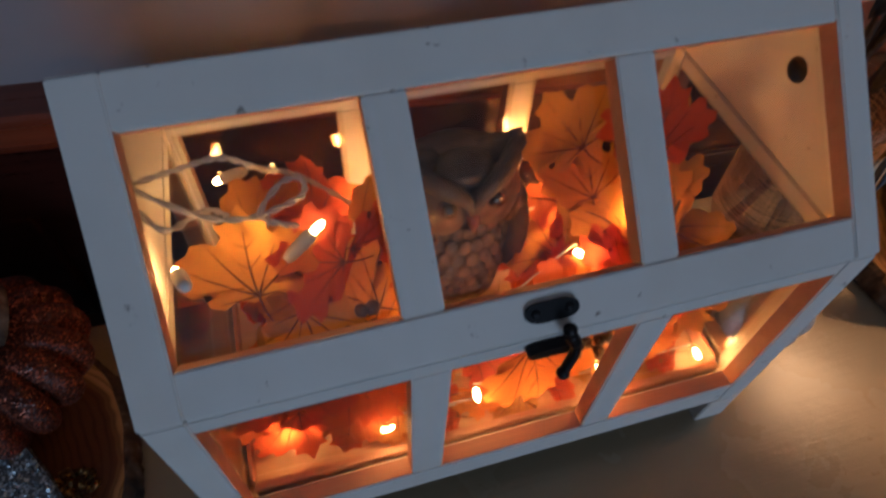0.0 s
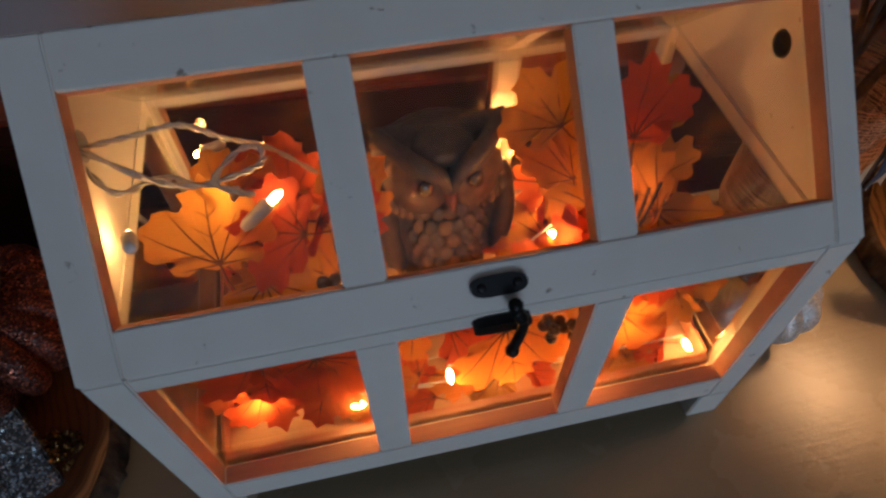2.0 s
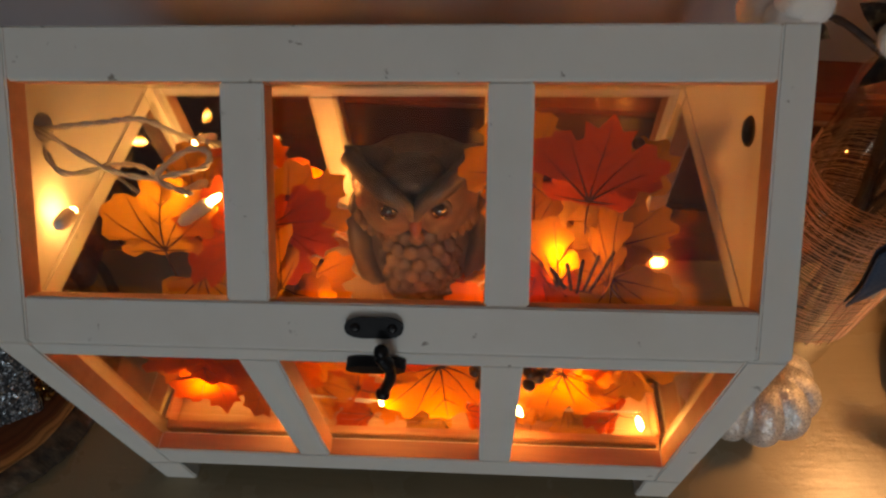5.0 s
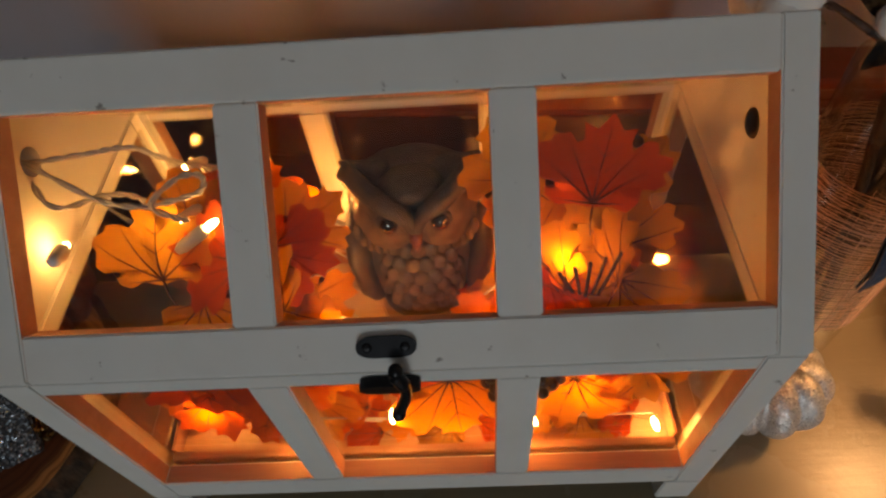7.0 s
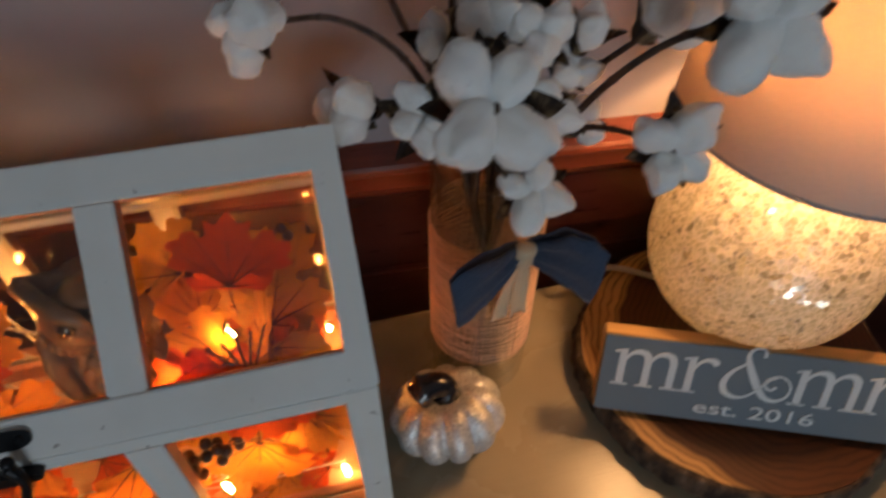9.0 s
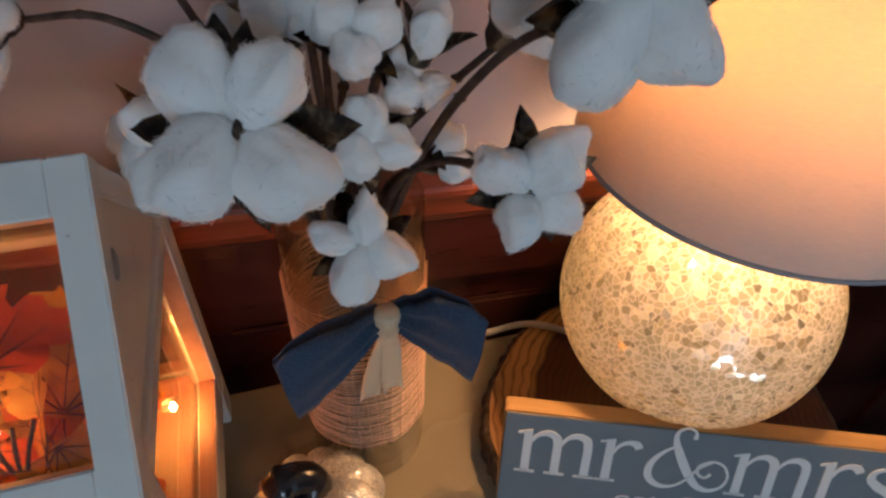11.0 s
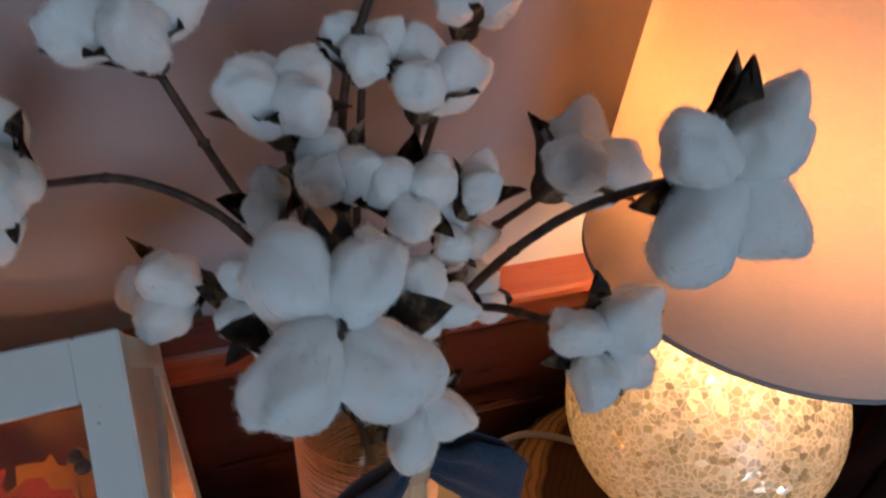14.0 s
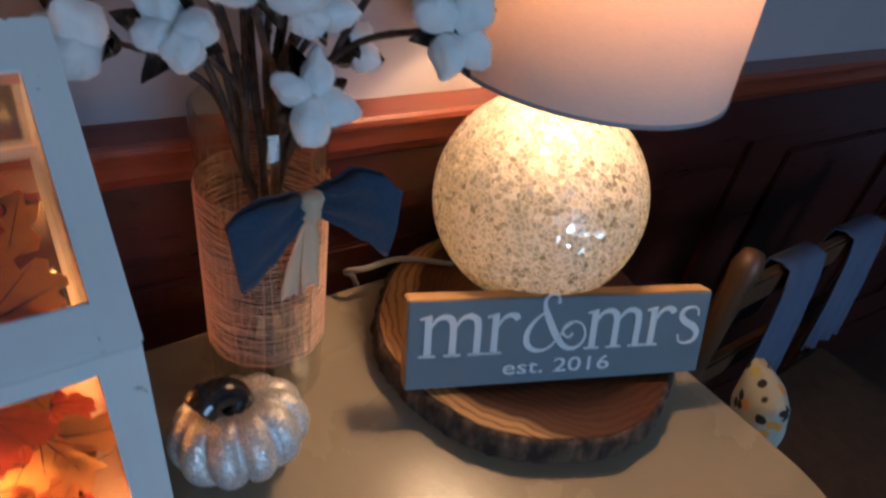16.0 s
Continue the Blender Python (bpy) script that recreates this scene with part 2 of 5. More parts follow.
_s = CRACKLE.node("SeparateColor")
CRACKLE.link(_c.outputs["Color"], _s.inputs[0])
_tone = CRACKLE.ramp(_s.outputs[0], [(0.0, (0.50, 0.45, 0.32)), (0.5, (0.56, 0.50, 0.37)), (0.88, (0.62, 0.56, 0.43)), (1.0, (0.82, 0.77, 0.64))])
_col = CRACKLE.mix(_chip, _tone, (0.92, 0.83, 0.77))
CRACKLE.colour(_col)
CRACKLE.rough(CRACKLE.grey(_s.outputs[1], 0.06, 0.35))
_tl, _mx = CRACKLE.node("BsdfTranslucent"), CRACKLE.node("MixShader")
CRACKLE.link(_col, _tl.inputs[0])
_mx.inputs[0].default_value = 0.36
CRACKLE.link(CRACKLE.b.outputs[0], _mx.inputs[1])
CRACKLE.link(_tl.outputs[0], _mx.inputs[2])
CRACKLE.link(_mx.outputs[0], CRACKLE.out.inputs[0])
CRACKLE.link(CRACKLE.ramp(_s.outputs[2], [(0.80, (0, 0, 0)), (0.84, (0.85,) * 3)]), CRACKLE.b.inputs["Metallic"])
_g, _ad, _nr, _sb = CRACKLE.node("NewGeometry"), CRACKLE.node("VectorMath", operation="MULTIPLY_ADD"), CRACKLE.node("VectorMath", operation="NORMALIZE"), CRACKLE.node("VectorMath", operation="SUBTRACT")
_sb.inputs[1].default_value, _ad.inputs[1].default_value = (0.5, 0.5, 0.5), (0.42, 0.42, 0.42)
CRACKLE.link(_c.outputs["Color"], _sb.inputs[0])
CRACKLE.link(_sb.outputs[0], _ad.inputs[0])
CRACKLE.link(_g.outputs["Normal"], _ad.inputs[2])
CRACKLE.link(_ad.outputs[0], _nr.inputs[0])
CRACKLE.link(_nr.outputs[0], CRACKLE.b.inputs["Normal"])
CRACKLE = CRACKLE.m

SHADE = Mat("linen_shade", rough=0.9)
_w = SHADE.noise(SHADE.coords(scale=(1, 1, 6)), 220, 3)
_col = SHADE.ramp(_w, [(0.3, (0.72, 0.66, 0.60)), (0.7, (0.80, 0.74, 0.68))])
_tl, _mx = SHADE.node("BsdfTranslucent"), SHADE.node("MixShader")
SHADE.colour(_col).bump(_w, 0.3, 0.0005)
_tl.inputs[0].default_value = (0.86, 0.65, 0.43, 1)
_mx.inputs[0].default_value = 0.27
SHADE.link(SHADE.b.outputs[0], _mx.inputs[1])
SHADE.link(_tl.outputs[0], _mx.inputs[2])
SHADE.link(_mx.outputs[0], SHADE.out.inputs[0])
SHADE = SHADE.m
SHADE_TRIM = Mat("grey_shade_trim", (0.30, 0.30, 0.32), 0.7).m

# end grain of a cut log: rings round the slab's own centre
def m_rings(name, heart, sap, ring_at):
    k = Mat(name, rough=0.55, Coat_Weight=0.06, Coat_Roughness=0.3, Specular_IOR_Level=0.3)
    v = k.coords()
    ln = k.node("VectorMath", operation="LENGTH")
    fl = k.node("VectorMath", operation="MULTIPLY")
    fl.inputs[1].default_value = (1, 1, 0)
    k.link(v, fl.inputs[0])
    off = k.node("VectorMath", operation="SUBTRACT")
    off.inputs[1].default_value = (0.035, -0.012, 0)
    k.link(fl.outputs[0], off.inputs[0])
    k.link(off.outputs[0], ln.inputs[0])
    wob = k.noise(v, 9, 3)
    r = k.node("Math", operation="MULTIPLY_ADD")
    r.inputs[1].default_value = 0.05
    k.link(wob, r.inputs[0])
    k.link(ln.outputs["Value"], r.inputs[2])
    sn, mul = k.node("Math", operation="SINE"), k.node("Math", operation="MULTIPLY")
    mul.inputs[1].default_value = 950
    k.link(r.outputs[0], mul.inputs[0])
    k.link(mul.outputs[0], sn.inputs[0])
    rings = k.grey(sn.outputs[0], 0.0, 1.0)
    zone = k.ramp(r.outputs[0], [(ring_at, heart), (ring_at + 0.006, sap)])
    k.colour(k.mix(k.mix(1.0, rings, k.noise(v, 45, 4), "MULTIPLY"), zone, tuple(a * 0.35 for a in heart)))
    k.bump(k.noise(v, 200, 4), 0.2, 0.0005)
    return k.m


SLAB_TOP = m_rings("log_end_grain", (0.085, 0.028, 0.009), (0.46, 0.24, 0.08), 0.168)
SLAB_TOP_WIDE = m_rings("log_end_grain_wide_sapwood", (0.11, 0.040, 0.014), (0.50, 0.26, 0.09), 0.118)
SIGN_FACE = m_paint("slate_blue_paint", (0.150, 0.185, 0.215), (0.115, 0.140, 0.165), 0.6)
SIGN_WOOD = m_wood("sign_edge_wood", (0.36, 0.20, 0.07), (0.52, 0.31, 0.12), 1.5, 0.6)
LETTER = m_paint("white_letter_paint", (0.74, 0.76, 0.76), (0.5, 0.52, 0.54), 0.6)
BACK_CHAIR = m_wood("brown_chair_wood", (0.05, 0.025, 0.010), (0.12, 0.06, 0.025), 1.0, 0.45, "z")
CLOTH = m_paint("pale_blue_cloth", (0.10, 0.115, 0.18), (0.06, 0.07, 0.12), 0.9)

# ---- mesh helpers ----


def link_mesh(name, bm, material, parent=None, label="", m=None, smooth=False):
    me = bpy.data.meshes.new(name)
    bmesh.ops.recalc_face_normals(bm, faces=bm.faces)
    bm.to_mesh(me)
    bm.free()
    if smooth:
        me.polygons.foreach_set("use_smooth", [True] * len(me.polygons))
    for mt in material if isinstance(material, (list, tuple)) else (material,):
        me.materials.append(mt)
    ob = new(name, me)
    if parent is not None:
        ob.parent = parent
    if m is not None:
        ob.matrix_basis = m
    if label:
        ob["label"] = label
    return ob


def part(name, bm, material, parent, label="", m=None, smooth=False):
    return link_mesh(name, bm, material, parent, label, m, smooth)


def share(name, ob, parent, m):
    o = new(name, ob.data)
    o.parent = parent
    o.matrix_basis = m
    return o


def thing(name, label, category, m=None, group="", kind=""):
    ob = new(name)
    ob.empty_display_size = 0.02
    if m is not None:
        ob.matrix_basis = m
    return tagged(ob, label, category, group, kind)


def box(bm, x0, x1, y0, y1, z0, z1, bevel=0.0, mat=0, m=None):
    r = bmesh.ops.create_cube(bm, size=1.0)["verts"]
    for v in r:
        v.co = Vector((x0 + (v.co.x + 0.5) * (x1 - x0), y0 + (v.co.y + 0.5) * (y1 - y0), z0 + (v.co.z + 0.5) * (z1 - z0)))
    if bevel > 0:
        e = list({e for v in r for e in v.link_edges})
        g = bmesh.ops.bevel(bm, geom=e, offset=bevel, segments=2, affect="EDGES")
        r = list({v for f in g["faces"] for v in f.verts} | {v for v in r if v.is_valid})
    fs = {f for v in r for f in v.link_faces}
    for f in fs:
        f.material_index = mat
    if m is not None:
        bmesh.ops.transform(bm, matrix=m, verts=r)
    return r


def tube(bm, pts, radius, sides=8, cap=True, taper=None, mat=0):
    """A round tube along points; radius may be a list."""
    pts = [Vector(p) for p in pts]
    rings, up = [], Vector((0.13, 0.21, 1))
    for i, p in enumerate(pts):
        d = (pts[min(i + 1, len(pts) - 1)] - pts[max(i - 1, 0)]).normalized()
        a = d.cross(up)
        if a.length < 1e-4:
            a = d.cross(Vector((1, 0, 0)))
        a.normalize()
        b = d.cross(a)
        up = a.cross(d)
        r = radius[i] if isinstance(radius, (list, tuple)) else radius
        rings.append([bm.verts.new(p + r * (math.cos(2 * math.pi * k / sides) * a + math.sin(2 * math.pi * k / sides) * b)) for k in range(sides)])
    for q, w in zip(rings, rings[1:]):
        for k in range(sides):
            bm.faces.new((q[k], q[(k + 1) % sides], w[(k + 1) % sides], w[k])).material_index = mat
    if cap:
        bm.faces.new(rings[0][::-1]).material_index = mat
        bm.faces.new(rings[-1]).material_index = mat


def spline(pts, n=8):
    """Catmull-Rom points through pts."""
    P = [Vector(p) for p in pts]
    P = [2 * P[0] - P[1]] + P + [2 * P[-1] - P[-2]]
    out = []
    for i in range(1, len(P) - 2):
        a, b, c, d = P[i - 1:i + 3]
        for k in range(n):
            t = k / n
            out.append(0.5 * (2 * b + (c - a) * t + (2 * a - 5 * b + 4 * c - d) * t * t + (3 * b - a - 3 * c + d) * t ** 3))
    return out + [P[-2]]


def lathe(bm, profile, sides=48, mat=0, close=False, wobble=None):
    """Turn (radius, z) points round z."""
    rings = []
    for r, z in profile:
        if r < 1e-6:
            rings.append([bm.verts.new((0, 0, z))])
        else:
            rings.append([bm.verts.new(((r * (wobble(a, z) if wobble else 1)) * math.cos(a), (r * (wobble(a, z) if wobble else 1)) * math.sin(a), z)) for a in (2 * math.pi * k / sides for k in range(sides))])
    for q, w in zip(rings, rings[1:]):
        for k in range(sides):
            k2 = (k + 1) % sides
            if len(q) == 1 and len(w) == 1:
                continue
            if len(q) == 1:
                f = bm.faces.new((q[0], w[k2], w[k]))
            elif len(w) == 1:
                f = bm.faces.new((q[k], q[k2], w[0]))
            else:
                f = bm.faces.new((q[k], q[k2], w[k2], w[k]))
            f.material_index = mat


def prism(bm, outline, depth_vec, mat=0):
    """A flat outline (3D points) pushed along a vector into a solid."""
    d = Vector(depth_vec)
    a = [bm.verts.new(Vector(p)) for p in outline]
    b = [bm.verts.new(Vector(p) + d) for p in outline]
    bm.faces.new(a).material_index = mat
    bm.faces.new(b[::-1]).material_index = mat
    n = len(a)
    for i in range(n):
        bm.faces.new((a[i], b[i], b[(i + 1) % n], a[(i + 1) % n])).material_index = mat


# ---- the room ----
T = 0.75
WALL_M = pose(0, 0.27, 0, 0, 0, -4)


def structure(name, bm, mat, label, category, m=None):
    return tagged(link_mesh(name, bm, mat, m=m), label, category, kind="structure")


bm = bmesh.new()
box(bm, -3.2, 3.6, -4.15, 0.7, -0.05, 0.0)
structure("floor", bm, FLOOR, "dark stained wooden floor boards", "floor")
bm = bmesh.new()
box(bm, -3.2, 3.6, -4.15, 0.7, 2.5, 2.55)
structure("ceiling", bm, CEILING, "plain off-white painted ceiling", "ceiling")
bm = bmesh.new()
box(bm, -3.3, 3.6, 0.0, 0.1, 0.0, 2.5)
structure("wall_north", bm, WALL, "pale mauve-white painted wall above dark wainscot", "wall", WALL_M)
bm = bmesh.new()
box(bm, -3.2, -3.1, -4.15, 0.5, 0.0, 2.5)
structure("wall_west", bm, WALL, "plain painted side wall", "wall")
bm = bmesh.new()
box(bm, 3.4, 3.5, -4.15, 0.1, 0.0, 2.5)
structure("wall_east", bm, WALL, "plain painted side wall", "wall")
bm = bmesh.new()
wx, wz = WINDOW[0], WINDOW[2]
box(bm, -3.1, wx - 0.75, -4.15, -4.05, 0, 2.5)
box(bm, wx + 0.75, 3.4, -4.15, -4.05, 0, 2.5)
box(bm, wx - 0.75, wx + 0.75, -4.15, -4.05, 0, wz - 0.85)
box(bm, wx - 0.75, wx + 0.75, -4.15, -4.05, wz + 0.85, 2.5)
structure("wall_south", bm, WALL, "plain painted wall with a window opening", "wall")

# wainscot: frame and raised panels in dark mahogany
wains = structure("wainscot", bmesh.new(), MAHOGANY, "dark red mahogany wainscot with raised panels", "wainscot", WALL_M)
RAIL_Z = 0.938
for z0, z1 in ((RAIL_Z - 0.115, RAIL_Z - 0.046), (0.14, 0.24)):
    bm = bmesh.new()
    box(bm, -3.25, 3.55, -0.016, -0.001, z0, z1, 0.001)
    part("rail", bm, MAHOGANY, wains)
stile = None
for i in range(15):
    x = -3.24 + 0.48 * i
    if stile is None:
        bm = bmesh.new()
        box(bm, -0.045, 0.045, -0.016, -0.001, 0.2405, RAIL_Z - 0.1155, 0.001)
        stile = part("stile", bm, MAHOGANY, wains, m=pose(x, 0, 0))
    else:
        share("stile", stile, wains, pose(x, 0, 0))
pan = None
for i in range(14):
    x = -3.24 + 0.48 * i + 0.24
    if pan is None:
        bm = bmesh.new()
        z0, z1 = 0.24, RAIL_Z - 0.115
        box(bm, -0.194, 0.194, -0.007, -0.001, z0, z1, 0)
        r = box(bm, -0.165, 0.165, -0.013, -0.006, z0 + 0.035, z1 - 0.035, 0.004)
        pan = part("panel", bm, MAHOGANY, wains, m=pose(x, 0, 0))
    else:
        share("panel", pan, wains, pose(x, 0, 0))
bm = bmesh.new()
box(bm, -3.25, 3.55, -0.02, -0.001, 0.0, 0.138, 0.003)
structure("baseboard", bm, MAHOGANY, "dark mahogany baseboard under the wainscot", "baseboard", WALL_M)
# chair rail: a moulded profile along the wall
bm = bmesh.new()
prof = [(0, 0), (-0.034, 0), (-0.036, -0.003), (-0.036, -0.008), (-0.033, -0.011), (-0.028, -0.014), (-0.026, -0.022), (-0.024, -0.034), (-0.018, -0.042), (-0.016, -0.046), (0, -0.046)]
prism(bm, [(-3.25, y, RAIL_Z + z) for y, z in prof], (6.8, 0, 0))
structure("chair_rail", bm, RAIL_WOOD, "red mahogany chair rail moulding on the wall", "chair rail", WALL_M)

# ---- the table ----


def rounded(x0, x1, y0, y1, radii, n=10):
    """Outline of a rectangle; radii for the corners (x1,y1), (x0,y1), (x0,y0), (x1,y0)."""
    out = []
    for (cx, cy, sx, sy), r, a0 in zip(((x1, y1, -1, -1), (x0, y1, 1, -1), (x0, y0, 1, 1), (x1, y0, -1, 1)), radii, (0, 90, 180, 270)):
        for k in range(n + 1):
            a = radians(a0 + 90 * k / n)
            out.append((cx + sx * r + r * math.cos(a), cy + sy * r + r * math.sin(a)))
    return out


table = thing("console_table", "beige satin-painted console table with rounded corners", "table", pose(0, 0, 0))
bm = bmesh.new()
o = rounded(-0.70, 0.648, -0.30, 0.214, (0.02, 0.02, 0.16, 0.16), 14)
prism(bm, [(x, y, T - 0.028) for x, y in o], (0, 0, 0.028))
bmesh.ops.recalc_face_normals(bm, faces=bm.faces)
tops = [e for e in bm.edges if all(abs(v.co.z - T) < 1e-5 for v in e.verts) or all(abs(v.co.z - T + 0.028) < 1e-5 for v in e.verts)]
bmesh.ops.bevel(bm, geom=tops, offset=0.006, segments=3, affect="EDGES")
part("tabletop", bm, TABLE, table)
bm = bmesh.new()
o = rounded(-0.66, 0.608, -0.26, 0.19, (0.02, 0.02, 0.13, 0.13), 10)
prism(bm, [(x, y, T - 0.13) for x, y in o], (0, 0, 0.1015))
part("apron", bm, TABLE, table)
leg = None
for x, y in ((-0.61, -0.17), (0.56, -0.17), (-0.61, 0.15), (0.56, 0.15)):
    if leg is None:
        bm = bmesh.new()
        lathe(bm, [(0, 0), (0.013, 0), (0.016, 0.03), (0.022, 0.45), (0.026, 0.56), (0.022, 0.58), (0.028, 0.60), (0.028, 0.62), (0, 0.62)], 20)
        leg = part("leg", bm, TABLE, table, m=pose(x, y, 0), smooth=True)
    else:
        share("leg", leg, table, pose(x, y, 0))

HOLE_DARK = Mat("hole_dark", (0.025, 0.018, 0.014), 0.7).m

# ---- the glass house on the table ----
HX, D, SEAM, RIDGE_Y, RIDGE_Z = 0.1855, 0.206, 0.965, 0.104, 1.066
TH = 0.013
house = thing("glass_terrarium", "white painted wooden glass terrarium with gabled lid, lit inside", "terrarium", pose(0, 0, 0))


def frame_bm(u0, u1, v0, v1, opens, vo0, vo1, th=TH, feet=None):
    """A pane frame in the x-z plane from y=0 to y=th: end stiles, rails, and stiles between the openings (list of u pairs)."""
    bm = bmesh.new()
    e = 0.0009
    box(bm, u0, opens[0][0], 0, th, v0, v1, e)
    box(bm, opens[-1][1], u1, 0, th, v0, v1, e)
    a, b = opens[0][0], opens[-1][1]
    box(bm, a, b, 0.0003, th, v0, vo0, e)
    box(bm, a, b, 0.0003, th, vo1, v1, e)
    for (p, q), (r, s) in zip(opens, opens[1:]):
        box(bm, q, r, 0.0006, th, vo0, vo1, e)
    # the cut edges of the openings are bare wood
    cuts = [u for o in opens for u in o]
    for f in bm.faces:
        c, n = f.calc_center_median(), f.normal
        if a < c.x < b and abs(n.z) > 0.95 and min(abs(c.z - vo0), abs(c.z - vo1)) < 1e-4:
            f.material_index = 1
        elif vo0 < c.z < vo1 and abs(n.x) > 0.95 and min(abs(c.x - u) for u in cuts) < 1e-4:
            f.material_index = 1
    return bm


def pane(parent, u0, u1, v0, v1, m, th=TH):
    bm = bmesh.new()
    box(bm, u0 - 0.003, u1 + 0.003, th + 0.0003, th + 0.0023, v0 - 0.003, v1 + 0.003)
    return part("glass_pane", bm, PANE, parent, m=m)


OPEN = [(-0.167, -0.069), (-0.049, 0.049), (0.069, 0.167)]
BZ0 = T + 0.036
front = part("front_frame", frame_bm(-HX, HX, BZ0, SEAM - 0.0008, OPEN, 0.813, 0.952), [WHITE_WOOD, CUT_WOOD], house)
back_m = pose(0, D, 0, 0, 0, 180)
back = part("back_frame", frame_bm(-HX, HX, BZ0, SEAM - 0.0008, OPEN, 0.813, 0.952), [WHITE_WOOD, CUT_WOOD], house, m=back_m)
for a, b in OPEN:
    pane(front, a, b, 0.813, 0.952, pose(0, 0, 0))
    pane(back, a, b, 0.813, 0.952, pose(0, 0, 0))
side_open = [(-D / 2 + TH + 0.012, D / 2 - TH - 0.012)]
for s in (1, -1):
    m = pose(s * HX, D / 2, 0, 0, 0, 90 * s)
    sf = part("side_frame", frame_bm(-D / 2 + TH + 0.0004, D / 2 - TH - 0.0004, BZ0, SEAM - 0.0008, side_open, 0.813, 0.952), [WHITE_WOOD, CUT_WOOD], house, m=m)
    pane(sf, *side_open[0], 0.813, 0.952, pose(0, 0, 0))
bm = bmesh.new()
box(bm, -HX + TH + 0.0004, HX - TH - 0.0004, TH + 0.0004, D - TH - 0.0004, BZ0, 0.796, 0.0)
part("bottom_board", bm, RAW_WOOD, house)
bm = bmesh.new()
for y0, y1 in ((TH + 0.003, TH + 0.009), (D - TH - 0.009, D - TH - 0.003)):
    box(bm, -HX + TH + 0.006, HX - TH - 0.006, y0, y1, 0.7965, 0.812, 0.0008)
for x0, x1 in ((-HX + TH + 0.003, -HX + TH + 0.0055), (HX - TH - 0.0055, HX - TH - 0.003)):
    box(bm, x0, x1, TH + 0.01, D - TH - 0.01, 0.7965, 0.812, 0.0008)
part("inner_bead", bm, CUT_WOOD, house)
for x in (-1, 1):
    for y in (0, 1):
        bm = bmesh.new()
        x0, x1 = sorted((x * HX, x * (HX - 0.024)))
        y0, y1 = (0, 0.024) if y == 0 else (D - 0.024, D)
        box(bm, x0, x1, y0, y1, T, BZ0 - 0.0003, 0.0009)
        part("foot", bm, WHITE_WOOD, house)

# the lid: two sloped frames and two solid gables
lid = part("lid", bmesh.new(), WHITE_WOOD, house, "gabled lid with six glass panes and solid gable ends")
SLOPE = math.atan2(RIDGE_Z - SEAM, RIDGE_Y)
L = math.hypot(RIDGE_Z - SEAM, RIDGE_Y)
lean = math.degrees(SLOPE) - 90
LO = [(-0.167, -0.069), (-0.049, 0.050), (0.070, 0.171)]
lid_front_m = pose(0, 0, SEAM + 0.0008, lean, 0, 0)
lid_back_m = pose(0, D, SEAM + 0.0008, 0, 0, 180) @ pose(0, 0, 0, lean, 0, 0)
for m in (lid_front_m, lid_back_m):
    f = part("lid_frame", frame_bm(-HX - 0.001, HX + 0.001, 0, L - (0 if m is lid_front_m else TH + 0.0005), LO, 0.022, 0.121), [WHITE_WOOD, CUT_WOOD], lid, m=m)
    for a, b in LO:
        bm = bmesh.new()
        box(bm, a - 0.003, b + 0.003, TH + 0.0003, TH + 0.0023, 0.019, 0.124)
        part("lid_pane", bm, PANE, lid, m=m)
for s in (1, -1):
    bm = bmesh.new()
    x = s * (HX - 0.003)
    q = TH * 1.45
    tri = [(q, SEAM + 0.001), (D - q, SEAM + 0.001), (RIDGE_Y, RIDGE_Z - q)]
    # a round cable hole is cut out of the board
    hc = Vector((0.0945, 1.015))
    N = 24
    ring = [(hc.x + 0.0075 * math.cos(2 * math.pi * k / N), hc.y + 0.0075 * math.sin(2 * math.pi * k / N)) for k in range(N)]

    def edge_point(a):
        d = Vector((math.cos(a), math.sin(a)))
        best = 9
        for (p, r) in zip(tri, tri[1:] + tri[:1]):
            p, r = Vector(p), Vector(r)
            e = r - p
            den = d.x * e.y - d.y * e.x
            if abs(den) < 1e-9:
                continue
            w = p - hc
            tt = (w.x * e.y - w.y * e.x) / den
            uu = (w.x * d.y - w.y * d.x) / den
            if tt > 0 and -1e-6 <= uu <= 1 + 1e-6:
                best = min(best, tt)
        return hc + d * best

    angs = sorted([2 * math.pi * k / N for k in range(N)] + [math.atan2(p[1] - hc.y, p[0] - hc.x) % (2 * math.pi) for p in tri])
    w = 0.010
    rows = []
    for a in angs:
        o_ = edge_point(a)
        i_ = hc + 0.0075 * Vector((math.cos(a), math.sin(a)))
        rows.append([bm.verts.new((x - s * dx, p.x, p.y)) for dx, p in ((0, o_), (0, i_), (w, i_), (w, o_))])
    for a, b in zip(rows, rows[1:] + rows[:1]):
        for k in range(4):
            bm.faces.new((a[k], a[(k + 1) % 4], b[(k + 1) % 4], b[k]))
    part("gable_end", bm, WHITE_WOOD, lid, "solid gable board with a round cable hole")
    if s > 0:
        # Dark cup added so the hole looks as dark as the unlit room behind.
        bm = bmesh.new()
        lathe(bm, [(0.0074, 0.0), (0.0066, 0.0012), (0.0060, 0.0), (0.0060, -0.004), (0, -0.004)], 24)
        part("hole_dark_cup", bm, HOLE_DARK, lid, "dark cup added to keep the cable hole dark", m=pose(HX - 0.0125, 0.0945, 1.015, 0, -90, 0), smooth=True)

# latch: two black iron plates and a hooked lever
latch = part("latch", bmesh.new(), IRON, house, "black iron swing latch with two screws")


